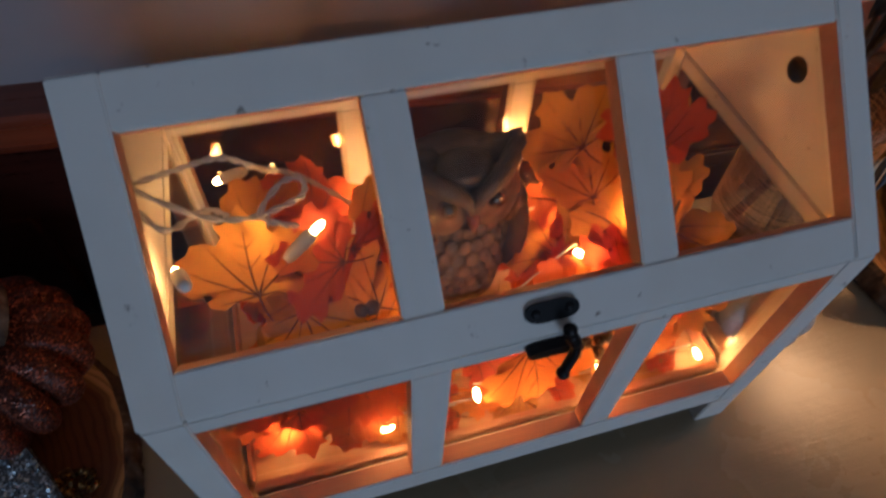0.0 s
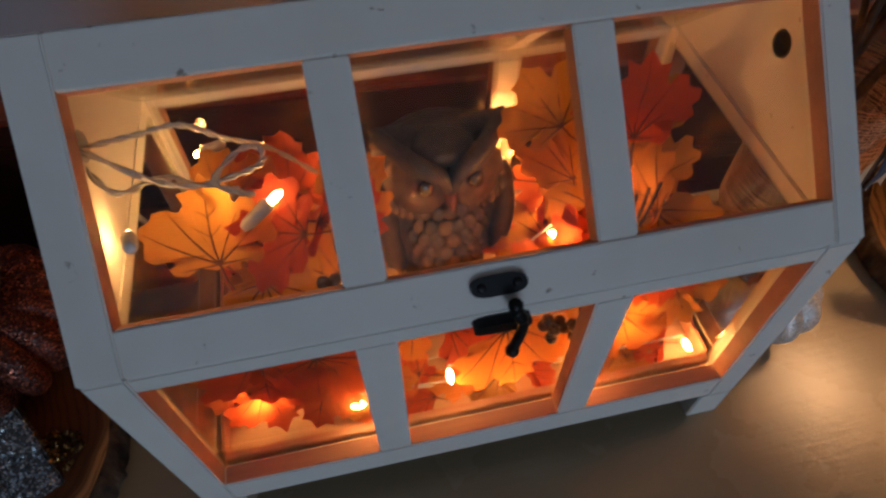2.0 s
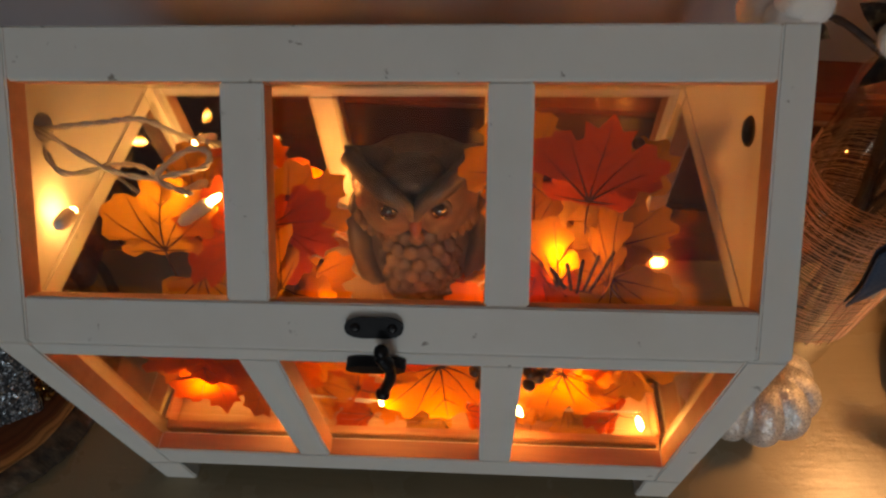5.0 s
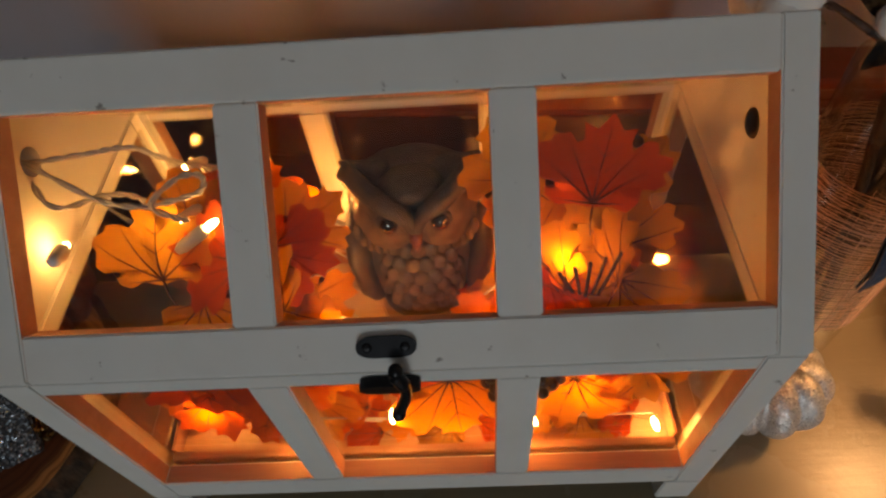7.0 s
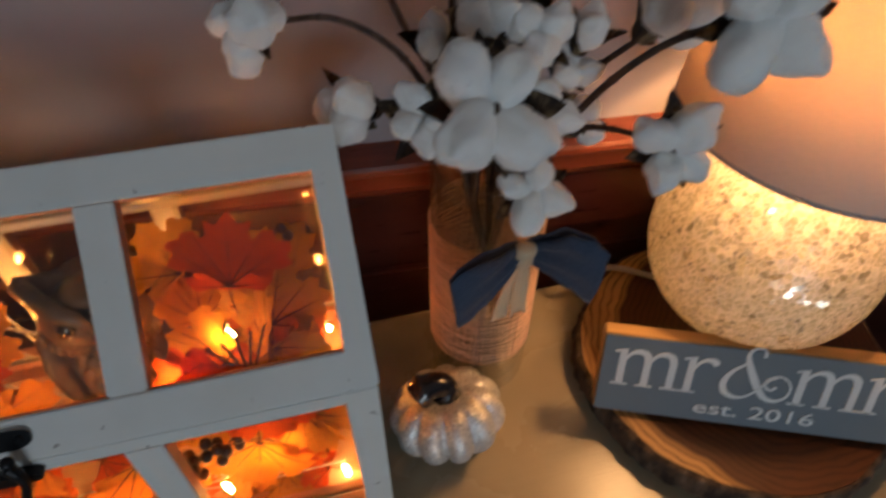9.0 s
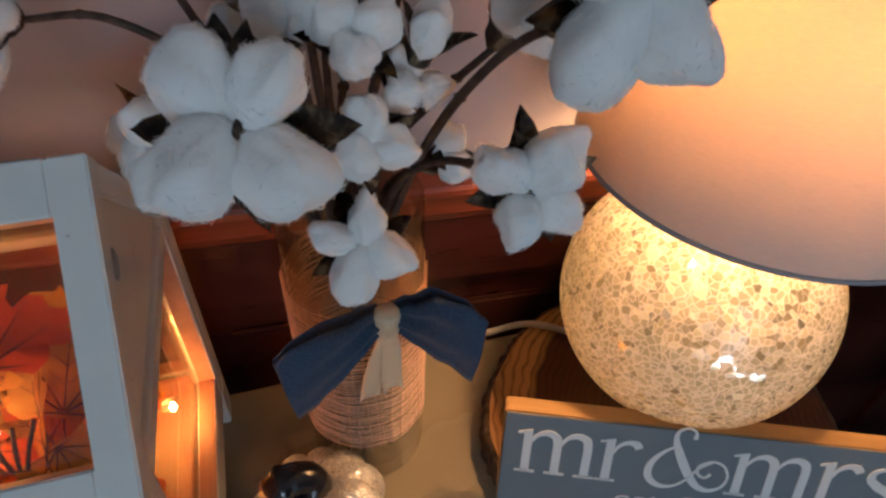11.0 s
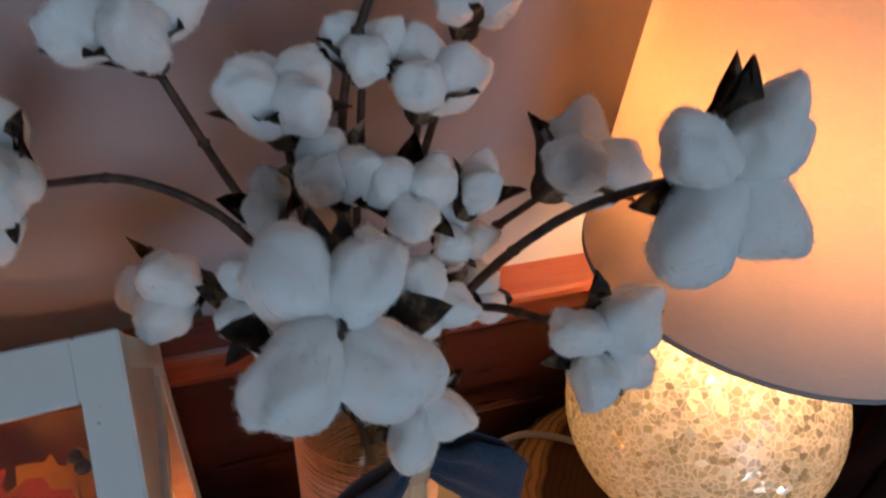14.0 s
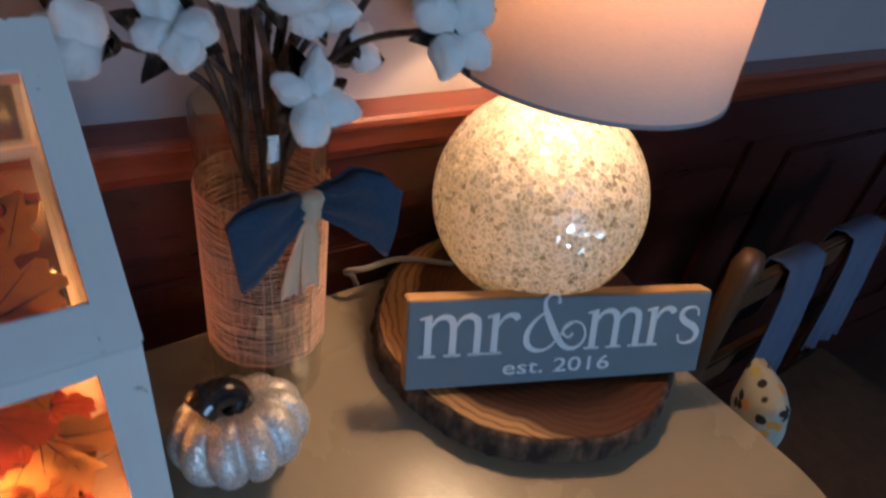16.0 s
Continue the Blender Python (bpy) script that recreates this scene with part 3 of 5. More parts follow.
def plate(bm, w, h, th, m):
    pts = []
    for k in range(28):
        a = 2 * math.pi * k / 28
        r = 1 + 0.10 * math.cos(2 * a) - 0.06 * math.cos(4 * a)
        pts.append((w / 2 * r * math.cos(a), 0, h / 2 * r * math.sin(a)))
    prism(bm, pts, (0, -th, 0))
    bmesh.ops.transform(bm, matrix=m, verts=bm.verts)


lm = lid_front_m @ pose(0.0, -0.0003, 0.0115)
bm = bmesh.new()
plate(bm, 0.026, 0.0115, 0.0022, Matrix())
part("upper_plate", bm, IRON, latch, m=lm)
bm = bmesh.new()
plate(bm, 0.027, 0.009, 0.0055, Matrix())
part("lower_plate", bm, IRON, latch, m=pose(0.0, -0.0003, SEAM - 0.0072))
for x in (-0.0085, 0.0085):
    bm = bmesh.new()
    lathe(bm, [(0, 0.0034), (0.0014, 0.0032), (0.0022, 0.0024), (0.0024, 0.002)], 14)
    box(bm, -0.0016, 0.0016, -0.0003, 0.0003, 0.0031, 0.0036)
    part("screw", bm, IRON, latch, m=lm @ pose(x, 0, 0, 90, 0, 0), smooth=False)
bm = bmesh.new()
tube(bm, spline([(0.004, -0.006, SEAM + 0.008), (0.0075, -0.008, SEAM + 0.001), (0.0075, -0.0095, SEAM - 0.006), (0.005, -0.011, SEAM - 0.013), (0.0035, -0.012, SEAM - 0.017)], 6), [0.0034] * 6 + [0.0027] * 19, 8)
bmesh.ops.create_icosphere(bm, subdivisions=2, radius=0.0036, matrix=Matrix.Translation((0.003, -0.0125, SEAM - 0.018)))
bmesh.ops.create_icosphere(bm, subdivisions=2, radius=0.0036, matrix=Matrix.Translation((0.0045, -0.0045, SEAM + 0.009)))
part("lever", bm, IRON, latch, smooth=True)

# ---- inside the terrarium ----
rng = random.Random(7)

# the owl figurine: one plain glazed mesh
OWL_BROWN = Mat("owl_brown_glaze", rough=0.45, Coat_Weight=0.2)
OWL_BROWN.colour(OWL_BROWN.ramp(OWL_BROWN.noise(OWL_BROWN.coords(), 160, 5), [(0.35, (0.040, 0.034, 0.030)), (0.7, (0.110, 0.095, 0.085))]))
OWL_BROWN.bump(OWL_BROWN.noise(OWL_BROWN.coords(), 260, 4), 0.6, 0.0012)
OWL_BROWN = OWL_BROWN.m
OWL_TAN = Mat("owl_tan_glaze", rough=0.45, Coat_Weight=0.2)
OWL_TAN.colour(OWL_TAN.ramp(OWL_TAN.noise(OWL_TAN.coords(), 140, 5), [(0.35, (0.060, 0.040, 0.026)), (0.7, (0.19, 0.125, 0.075))]))
OWL_TAN.bump(OWL_TAN.noise(OWL_TAN.coords(), 260, 4), 0.6, 0.0012)
OWL_TAN = OWL_TAN.m
OWL_EYE = Mat("owl_eye_glaze", (0.006, 0.005, 0.005), 0.06, Coat_Weight=1.0).m
OWL_BEAK = Mat("owl_beak_glaze", (0.20, 0.06, 0.04), 0.35).m


def blob(bm, c, r, mat=0, sub=3, rough=0.0, freq=60, m=None):
    g = bmesh.ops.create_icosphere(bm, subdivisions=sub, radius=1.0)["verts"]
    for v in g:
        n = v.co.copy()
        v.co = Vector((n.x * r[0], n.y * r[1], n.z * r[2]))
        if rough:
            v.co += n * rough * noise.noise((v.co + Vector(c)) * freq)
    mm = Matrix.Translation(c) @ (m or Matrix())
    bmesh.ops.transform(bm, matrix=mm, verts=g)
    for f in {f for v in g for f in v.link_faces}:
        f.material_index = mat
        f.smooth = True
    return g


bm = bmesh.new()
blob(bm, (0, 0.008, 0.047), (0.047, 0.037, 0.054), 0, 4, 0.003, 70)
blob(bm, (0, -0.008, 0.042), (0.031, 0.028, 0.042), 0, 4, 0.0045, 140)
blob(bm, (0, 0.006, 0.088), (0.046, 0.034, 0.0285), 0, 4, 0.0015, 80)
blob(bm, (0, -0.014, 0.108), (0.021, 0.018, 0.010), 0, 3, 0.001, 120)
for s in (-1, 1):
    # wing folded against the side
    blob(bm, (s * 0.039, -0.002, 0.044), (0.011, 0.025, 0.040), 0, 3, 0.003, 110, pose(0, 0, 0, 0, s * 8, s * 12))
    # ear tuft and the brow running down to the beak
    tube(bm, [(s * 0.014, 0.000, 0.098), (s * 0.027, -0.002, 0.106), (s * 0.037, -0.003, 0.112), (s * 0.045, -0.004, 0.121)], [0.016, 0.013, 0.008, 0.001], 12, mat=0)
    tube(bm, spline([(s * 0.001, -0.035, 0.088), (s * 0.006, -0.034, 0.099), (s * 0.022, -0.029, 0.109), (s * 0.042, -0.010, 0.118)], 5), [0.003 + 0.0035 * min(1, k / 8) for k in range(16)], 10, mat=0)
    # face disc, with a frayed lower rim, and the eye
    blob(bm, (s * 0.0205, -0.0215, 0.0885), (0.0215, 0.0115, 0.0225), 1, 3, 0.0015, 180, pose(0, 0, 0, 0, 0, s * 22))
    for k in range(9):
        a = radians(200 + 17 * k)
        blob(bm, (s * 0.0205 + 0.0195 * math.cos(a), -0.0235, 0.0885 + 0.0205 * math.sin(a)), (0.0032, 0.004, 0.006), 1, 2)
    blob(bm, (s * 0.0165, -0.0318, 0.0940), (0.0082, 0.004, 0.0082), 0, 2)
    blob(bm, (s * 0.0165, -0.0345, 0.0940), (0.0060, 0.0042, 0.0060), 2, 3)
# breast feathers in overlapping rows
for row in range(6):
    z = 0.068 - row * 0.0095
    w = math.sqrt(max(0.05, 1 - ((z - 0.042) / 0.044) ** 2))
    for k in range(7 - row % 2):
        a = radians(-90 + (k - (6 - row % 2) / 2) * 19)
        blob(bm, (0.0305 * w * math.cos(a), -0.008 + 0.0275 * w * math.sin(a), z), (0.0056, 0.0030, 0.0066), (row + k) % 2, 2, 0.001, 300)
tube(bm, [(0, -0.030, 0.088), (0, -0.037, 0.082), (0, -0.036, 0.073)], [0.005, 0.0042, 0.0008], 8, mat=3)
bmesh.ops.create_cone(bm, cap_ends=True, segments=24, radius1=0.034, radius2=0.034, depth=0.006, matrix=Matrix.Translation((0, 0.006, 0.003)))
owl = tagged(link_mesh("owl_figurine", bm, [OWL_BROWN, OWL_TAN, OWL_EYE, OWL_BEAK], m=pose(0.004, 0.146, 0.8055, -8, 0, 2) @ Matrix.Diagonal((1, 1, 1.12, 1)), smooth=True), "glazed brown and tan ceramic owl figurine among leaves", "owl figurine")
bm = bmesh.new()
lathe(bm, [(0, 0), (0.036, 0), (0.037, 0.004), (0.036, 0.009), (0.0, 0.0093)], 24)
tagged(link_mesh("cork_riser", bm, RAW_WOOD, m=pose(0.004, 0.146, 0.796)), "small pale wooden riser under the owl", "riser")

# maple leaves
HALF = [(0, 1.0), (0.10, 0.88), (0.17, 0.80), (0.30, 0.82), (0.27, 0.66), (0.33, 0.56), (0.47, 0.66), (0.62, 0.66), (0.66, 0.55), (0.84, 0.50), (0.90, 0.38), (0.78, 0.28), (0.88, 0.12), (0.76, 0.02), (0.62, 0.02), (0.60, -0.16), (0.44, -0.24), (0.24, -0.18), (0.05, -0.20)]


def leaf_meshes(kind):
    r = random.Random(kind)
    c1, c2, ph, tw = r.uniform(-0.5, 0.7), r.uniform(-0.4, 0.5), r.uniform(0, 6), r.uniform(-0.5, 0.5)

    def lift(x, y):
        return c1 * 0.30 * x * x + c2 * 0.25 * y * y + 0.06 * math.sin(4 * x + ph) + 0.06 * math.sin(5 * y + ph * 2) + tw * 0.3 * x * y

    outline = HALF + [(-x, y) for x, y in HALF[::-1] if x > 0.01]
    outline = [(x + r.uniform(-0.03, 0.03), y + r.uniform(-0.03, 0.03)) for x, y in outline]
    bm = bmesh.new()
    rings = []
    for s in (0.33, 0.66, 1.0):
        rings.append([bm.verts.new((x * s, y * s, lift(x * s, y * s))) for x, y in outline])
    mid = bm.verts.new((0, 0, lift(0, 0)))
    n = len(outline)
    for k in range(n):
        bm.faces.new((mid, rings[0][k], rings[0][(k + 1) % n]))
        for q, w in zip(rings, rings[1:]):
            bm.faces.new((q[k], w[k], w[(k + 1) % n], q[(k + 1) % n]))
    blade = bpy.data.meshes.new("maple_leaf")
    bm.to_mesh(blade)
    bm.free()
    blade.polygons.foreach_set("use_smooth", [True] * len(blade.polygons))
    bm = bmesh.new()
    base = (0, -0.16)
    for tip in ((0, 0.92), (0.46, 0.62), (-0.46, 0.62), (0.80, 0.40), (-0.80, 0.40), (0.45, -0.16), (-0.45, -0.16)):
        pts = []
        for k in range(6):
            t = k / 5
            x, y = base[0] + (tip[0] - base[0]) * t, base[1] + (tip[1] - base[1]) * t
            pts.append((x, y, lift(x, y)))
        tube(bm, pts, [0.017 - 0.0026 * k for k in range(6)], 4)
    for sy in (0.2, 0.45):
        for s in (-1, 1):
            pts = [(s * 0.20 * t, sy + 0.18 * t, lift(s * 0.20 * t, sy + 0.18 * t)) for t in (0, 0.5, 1)]
            tube(bm, pts, [0.009, 0.007, 0.003], 3)
    tube(bm, [(0, -0.16, lift(0, -0.16)), (0.03, -0.4, lift(0, -0.16) - 0.05), (0.10, -0.65, lift(0, -0.16) - 0.15)], [0.018, 0.014, 0.012], 5)
    vein = bpy.data.meshes.new("vein")
    bm.to_mesh(vein)
    bm.free()
    vein.materials.append(VEIN)
    return blade, vein


LEAVES = {}
for mt in (LEAF_RED, LEAF_GOLD):
    for k in range(6):
        b, v = leaf_meshes(k + (10 if mt is LEAF_GOLD else 0))
        b.materials.append(mt)
        LEAVES[mt.name, k] = (b, v)


def leaf(c, facing, spin, size, mt, kind):
    b, v = LEAVES[mt.name, kind % 6]
    ob = new("maple_leaf", b)
    m = Vector(facing).normalized().to_track_quat("Z", "Y").to_matrix().to_4x4()
    ob.matrix_basis = Matrix.Translation(c) @ m @ pose(0, 0, 0, 0, 0, spin) @ Matrix.Diagonal((size, size, size, 1))
    tagged(ob, "red-orange artificial maple leaf with dark veins" if mt is LEAF_RED else "golden-yellow artificial maple leaf with dark veins", "leaf", "artificial maple leaves in the terrarium")
    vo = new("vein", v)
    vo.parent = ob


R, G = LEAF_RED, LEAF_GOLD
KEY_LEAVES = [
    # hanging behind the lower front panes, red to the west, gold to the east
    ((-0.128, 0.046, 0.878), (0.1, -1, 0.15), 175, 0.042, R, 0), ((-0.094, 0.041, 0.868), (-0.1, -1, 0.2), 205, 0.044, R, 1),
    ((-0.150, 0.058, 0.862), (0.3, -1, 0.1), 150, 0.032, G, 2), ((-0.066, 0.056, 0.852), (0.2, -1, 0.3), 170, 0.038, R, 3),
    ((-0.112, 0.064, 0.838), (0.0, -1, 0.4), 190, 0.036, R, 4),
    ((0.024, 0.038, 0.856), (0.05, -1, 0.25), 185, 0.046, G, 1), ((-0.040, 0.056, 0.866), (-0.2, -1, 0.3), 120, 0.036, G, 4),
    ((-0.038, 0.046, 0.822), (0.0, -0.7, 0.7), 60, 0.026, R, 5), ((-0.005, 0.066, 0.836), (0.1, -0.8, 0.5), 240, 0.036, R, 2),
    ((0.006, 0.050, 0.812), (0.1, -0.4, 0.9), 20, 0.022, R, 0), ((-0.012, 0.044, 0.810), (-0.2, -0.3, 1), 200, 0.020, G, 3),
    ((0.100, 0.044, 0.846), (-0.1, -1, 0.3), 170, 0.044, G, 3), ((0.138, 0.048, 0.868), (-0.2, -1, 0.3), 205, 0.038, G, 4),
    ((0.082, 0.056, 0.884), (0.2, -1, 0.3), 150, 0.036, G, 2), ((0.118, 0.040, 0.904), (0.0, -1, 0.2), 180, 0.032, R, 5),
    ((0.146, 0.056, 0.832), (-0.5, -0.8, 0.4), 100, 0.030, G, 0), ((0.088, 0.046, 0.818), (0.2, -0.6, 0.8), 70, 0.024, G, 5),
    ((0.122, 0.052, 0.814), (-0.2, -0.4, 0.9), 300, 0.024, R, 1),
    ((-0.132, 0.048, 0.838), (0.1, -1, 0.5), 185, 0.036, R, 2), ((-0.098, 0.044, 0.832), (-0.1, -1, 0.5), 165, 0.034, R, 3),
    ((-0.066, 0.042, 0.826), (0.1, -1, 0.6), 200, 0.030, G, 1), ((-0.148, 0.060, 0.826), (0.4, -0.8, 0.6), 140, 0.030, R, 5),
    # fallen on the bottom board close to the glass
    ((-0.030, 0.036, 0.803), (0.1, -0.25, 1), 40, 0.025, R, 4), ((0.018, 0.038, 0.803), (-0.1, -0.2, 1), 150, 0.027, G, 0),
    ((0.042, 0.040, 0.805), (0.2, -0.3, 1), 260, 0.024, R, 2), ((0.084, 0.038, 0.803), (-0.1, -0.25, 1), 20, 0.026, G, 1),
    ((0.112, 0.040, 0.804), (0.1, -0.2, 1), 190, 0.027, G, 5), ((0.140, 0.040, 0.805), (-0.2, -0.3, 1), 100, 0.024, R, 3),
    ((-0.070, 0.048, 0.806), (0.2, -0.4, 1), 80, 0.026, G, 5), ((-0.100, 0.052, 0.810), (0.0, -0.5, 1), 310, 0.028, R, 0),
    # showing through the lid
    ((-0.134, 0.078, 0.945), (-0.15, -0.8, 0.8), 10, 0.042, G, 0), ((-0.092, 0.082, 0.945), (0.1, -0.8, 0.7), 70, 0.036, R, 2),
    ((-0.130, 0.128, 0.925), (0.3, -0.8, 0.5), 300, 0.040, G, 5), ((-0.112, 0.062, 0.922), (0.2, -0.8, 0.9), 180, 0.040, G, 3),
    ((-0.074, 0.098, 0.930), (0.3, -0.9, 0.4), 240, 0.038, R, 0), ((-0.064, 0.110, 0.935), (0.4, -0.9, 0.3), 290, 0.036, G, 1),
    ((0.080, 0.112, 0.925), (-0.2, -0.8, 0.6), 10, 0.038, G, 4), ((0.070, 0.128, 0.955), (-0.2, -0.8, 0.5), 40, 0.038, G, 5),
    ((0.108, 0.102, 0.965), (0.0, -0.9, 0.5), 350, 0.044, R, 3), ((0.138, 0.130, 0.930), (-0.2, -0.8, 0.6), 40, 0.040, G, 2),
    ((0.085, 0.066, 0.912), (0.1, -0.8, 0.8), 120, 0.038, R, 5), ((0.128, 0.072, 0.912), (-0.1, -0.8, 0.9), 210, 0.036, G, 1),
    ((0.048, 0.062, 0.885), (0.0, -0.8, 0.8), 330, 0.032, R, 2),
]
for args in KEY_LEAVES:
    leaf(*args)
n_done = 0
while n_done < 62:
    c = (rng.uniform(-0.128, 0.128), rng.uniform(0.070, 0.150), rng.uniform(0.822, 0.925))
    if abs(c[0] - 0.004) < 0.070 and c[2] > (0.82 if c[1] > 0.075 else 0.862):
        continue
    fc = (rng.uniform(-0.7, 0.7), rng.uniform(-1.0, 0.1), rng.uniform(0.1, 1.0))
    leaf(c, fc, rng.uniform(0, 360), rng.uniform(0.034, 0.044), G if rng.random() < 0.55 else R, rng.randrange(6))
    n_done += 1

# leaves lying over the back of the bottom board
for i in range(16):
    c = (rng.uniform(-0.130, 0.130), rng.uniform(0.085, 0.150), rng.uniform(0.810, 0.836))
    if abs(c[0] - 0.004) < 0.060 and 0.085 < c[1]:
        continue
    leaf(c, (rng.uniform(-0.5, 0.5), rng.uniform(-0.6, 0.2), 1.0), rng.uniform(0, 360), rng.uniform(0.030, 0.040), G if rng.random() < 0.4 else R, rng.randrange(6))

# leaves heaped against the two end panes
for i in range(14):
    s = 1 if i < 9 else -1
    c = (s * rng.uniform(0.132, 0.145), rng.uniform(0.065, 0.150), rng.uniform(0.825, 0.885))
    leaf(c, (s * rng.uniform(0.4, 1.0), rng.uniform(-0.7, 0.1), rng.uniform(0.2, 0.9)), rng.uniform(0, 360), rng.uniform(0.024, 0.032), G if rng.random() < 0.55 else R, rng.randrange(6))

# dark berries and twigs
BERRY = Mat("dark_berry", (0.035, 0.012, 0.012), 0.3, Coat_Weight=0.4).m


def berries(c, seed):
    r = random.Random(seed)
    t = thing("berry_pick", "cluster of dark brown berries on wire stems", "berry pick", pose(*c), "berry picks")
    proto = None
    for k in range(9):
        p = Vector((r.uniform(-1, 1), r.uniform(-0.7, 0.5), r.uniform(-0.8, 0.9))) * 0.011
        if proto is None:
            bm = bmesh.new()
            blob(bm, (0, 0, 0), (0.0042,) * 3, 0, 2, 0.0003, 300)
            proto = part("berry", bm, BERRY, t, m=Matrix.Translation(p), smooth=True)
        else:
            share("berry", proto, t, Matrix.Translation(p))
        bm = bmesh.new()
        tube(bm, spline([p, p * 0.4 + Vector((0, 0.004, -0.004)), (0, 0.012, -0.022)], 4), 0.0006, 5)
        part("stem", bm, STEM, t)


berries((0.056, 0.036, 0.866), 1)
berries((0.080, 0.036, 0.872), 2)
berries((0.150, 0.150, 0.945), 3)
berries((-0.085, 0.060, 0.915), 4)
tw = thing("twig", "thin dark brown twigs between the leaves", "twig", pose(0.105, 0.075, 0.90))
for k in range(5):
    bm = bmesh.new()
    tube(bm, spline([(0, 0, -0.02), (0.004 * (k - 2), -0.003, 0.012), (0.009 * (k - 2), -0.006 + 0.003 * k, 0.036)], 5), 0.0011, 6)
    part("branch", bm, STEM, tw)

# string lights: twisted white cable, sockets and warm bulbs
lights = thing("string_lights", "string of warm white mini lights on white cable", "string lights", pose(0, 0, 0))
BULBS = [(-0.163, 0.066, 0.983, 20), (-0.097, 0.085, 0.972, 300), (-0.016, 0.034, 0.831, 0), (0.156, 0.030, 0.812, 200), (-0.078, 0.030, 0.824, 100),
         (0.074, 0.030, 0.828, 40), (-0.150, 0.178, 0.925, 70), (0.078, 0.160, 0.835, 10), (-0.130, 0.105, 0.950, 160), (-0.068, 0.160, 0.900, 10),
         (-0.045, 0.172, 0.860, 220), (0.060, 0.175, 0.900, 150), (-0.120, 0.150, 0.870, 20), (0.020, 0.045, 0.812, 90), (0.098, 0.088, 0.926, 60),
         (0.058, 0.074, 0.912, 250), (-0.050, 0.080, 0.870, 120), (0.110, 0.060, 0.840, 300), (-0.140, 0.045, 0.830, 80), (0.160, 0.150, 0.830, 190)]
bm = bmesh.new()
blob(bm, (0, 0, 0.0), (0.0023, 0.0023, 0.0052), 0, 2)
bulb_p = sock_p = None
bulb_bm = bm
for i, (x, y, z, a) in enumerate(BULBS):
    m = pose(x, y, z, 110 if i % 3 else 60, 0, a)
    if bulb_p is None:
        sb = bmesh.new()
        lathe(sb, [(0, 0.0225), (0.002, 0.0225), (0.0034, 0.019), (0.0038, 0.006), (0.0034, 0.0035), (0, 0.0035)], 14)
        sock_p = part("socket", sb, SOCKET, lights, m=m, smooth=True)
        bulb_p = part("bulb", bulb_bm, BULB, lights, "glowing warm bulb", m=m, smooth=True)
    else:
        if i in (1, 6, 8):
            share("socket", sock_p, lights, m)
        share("bulb", bulb_p, lights, m)
    if i < 20:
        lamp("string_bulb_light", "POINT", 0.014 if i in (0, 1, 6, 8) else 0.05 if i in (2, 4) else 0.10 if i in (3, 5, 9, 10, 12, 14, 15, 16, 18) else 0.26, (1.0, 0.28, 0.035), pose(x, y, z), 0.004)


def twisted(path, r=0.0009, turns=60, off=0.0009):
    """Two strands wound round a path."""
    P = spline(path, 14)
    for s in (0, math.pi):
        pts = []
        for i, p in enumerate(P):
            d = (P[min(i + 1, len(P) - 1)] - P[max(i - 1, 0)]).normalized()
            a = d.cross(Vector((0.1, 0.2, 1))).normalized()
            b = d.cross(a)
            t = turns * i / len(P) + s
            pts.append(p + off * (math.cos(t) * a + math.sin(t) * b))
        b_ = bmesh.new()
        tube(b_, pts, r, 6)
        part("cable", b_, CABLE, lights, "twisted white cable", smooth=True)


twisted([(-0.191, 0.0945, 1.0155), (-0.178, 0.0945, 1.0155), (-0.150, 0.088, 0.994), (-0.130, 0.086, 0.988), (-0.112, 0.090, 0.987), (-0.100, 0.098, 0.985), (-0.100, 0.104, 0.990), (-0.110, 0.100, 0.993), (-0.122, 0.086, 0.989), (-0.112, 0.083, 0.982), (-0.106, 0.084, 0.978)])
twisted([(-0.176, 0.0945, 1.0135), (-0.155, 0.110, 1.004), (-0.135, 0.115, 1.002), (-0.118, 0.120, 0.985), (-0.100, 0.140, 0.955), (-0.07, 0.15, 0.91), (-0.05, 0.165, 0.87)])
twisted([(-0.176, 0.090, 1.010), (-0.163, 0.078, 0.999), (-0.150, 0.098, 0.985), (-0.142, 0.108, 0.970), (-0.130, 0.10, 0.955)], turns=30)
twisted([(-0.191, 0.0945, 1.0155), (-0.193, 0.12, 0.98), (-0.194, 0.16, 0.88), (-0.200, 0.195, 0.79), (-0.205, 0.225, 0.74), (-0.21, 0.232, 0.45)], turns=60)
for i, (a, b) in enumerate(zip(BULBS[2:], BULBS[3:])):
    p, q = Vector(a[:3]), Vector(b[:3])
    b_ = bmesh.new()
    mid = (p + q) / 2 + Vector((0, 0.012, -0.012))
    mid.y, mid.z = min(max(mid.y, 0.03), 0.17), max(min(p.z, q.z) - 0.03, 0.802)
    tube(b_, spline([p + Vector((0, 0.008, 0.0)), mid, q + Vector((0, 0.008, 0.0))], 6), 0.0008, 5)
    part("cable", b_, CABLE, lights)

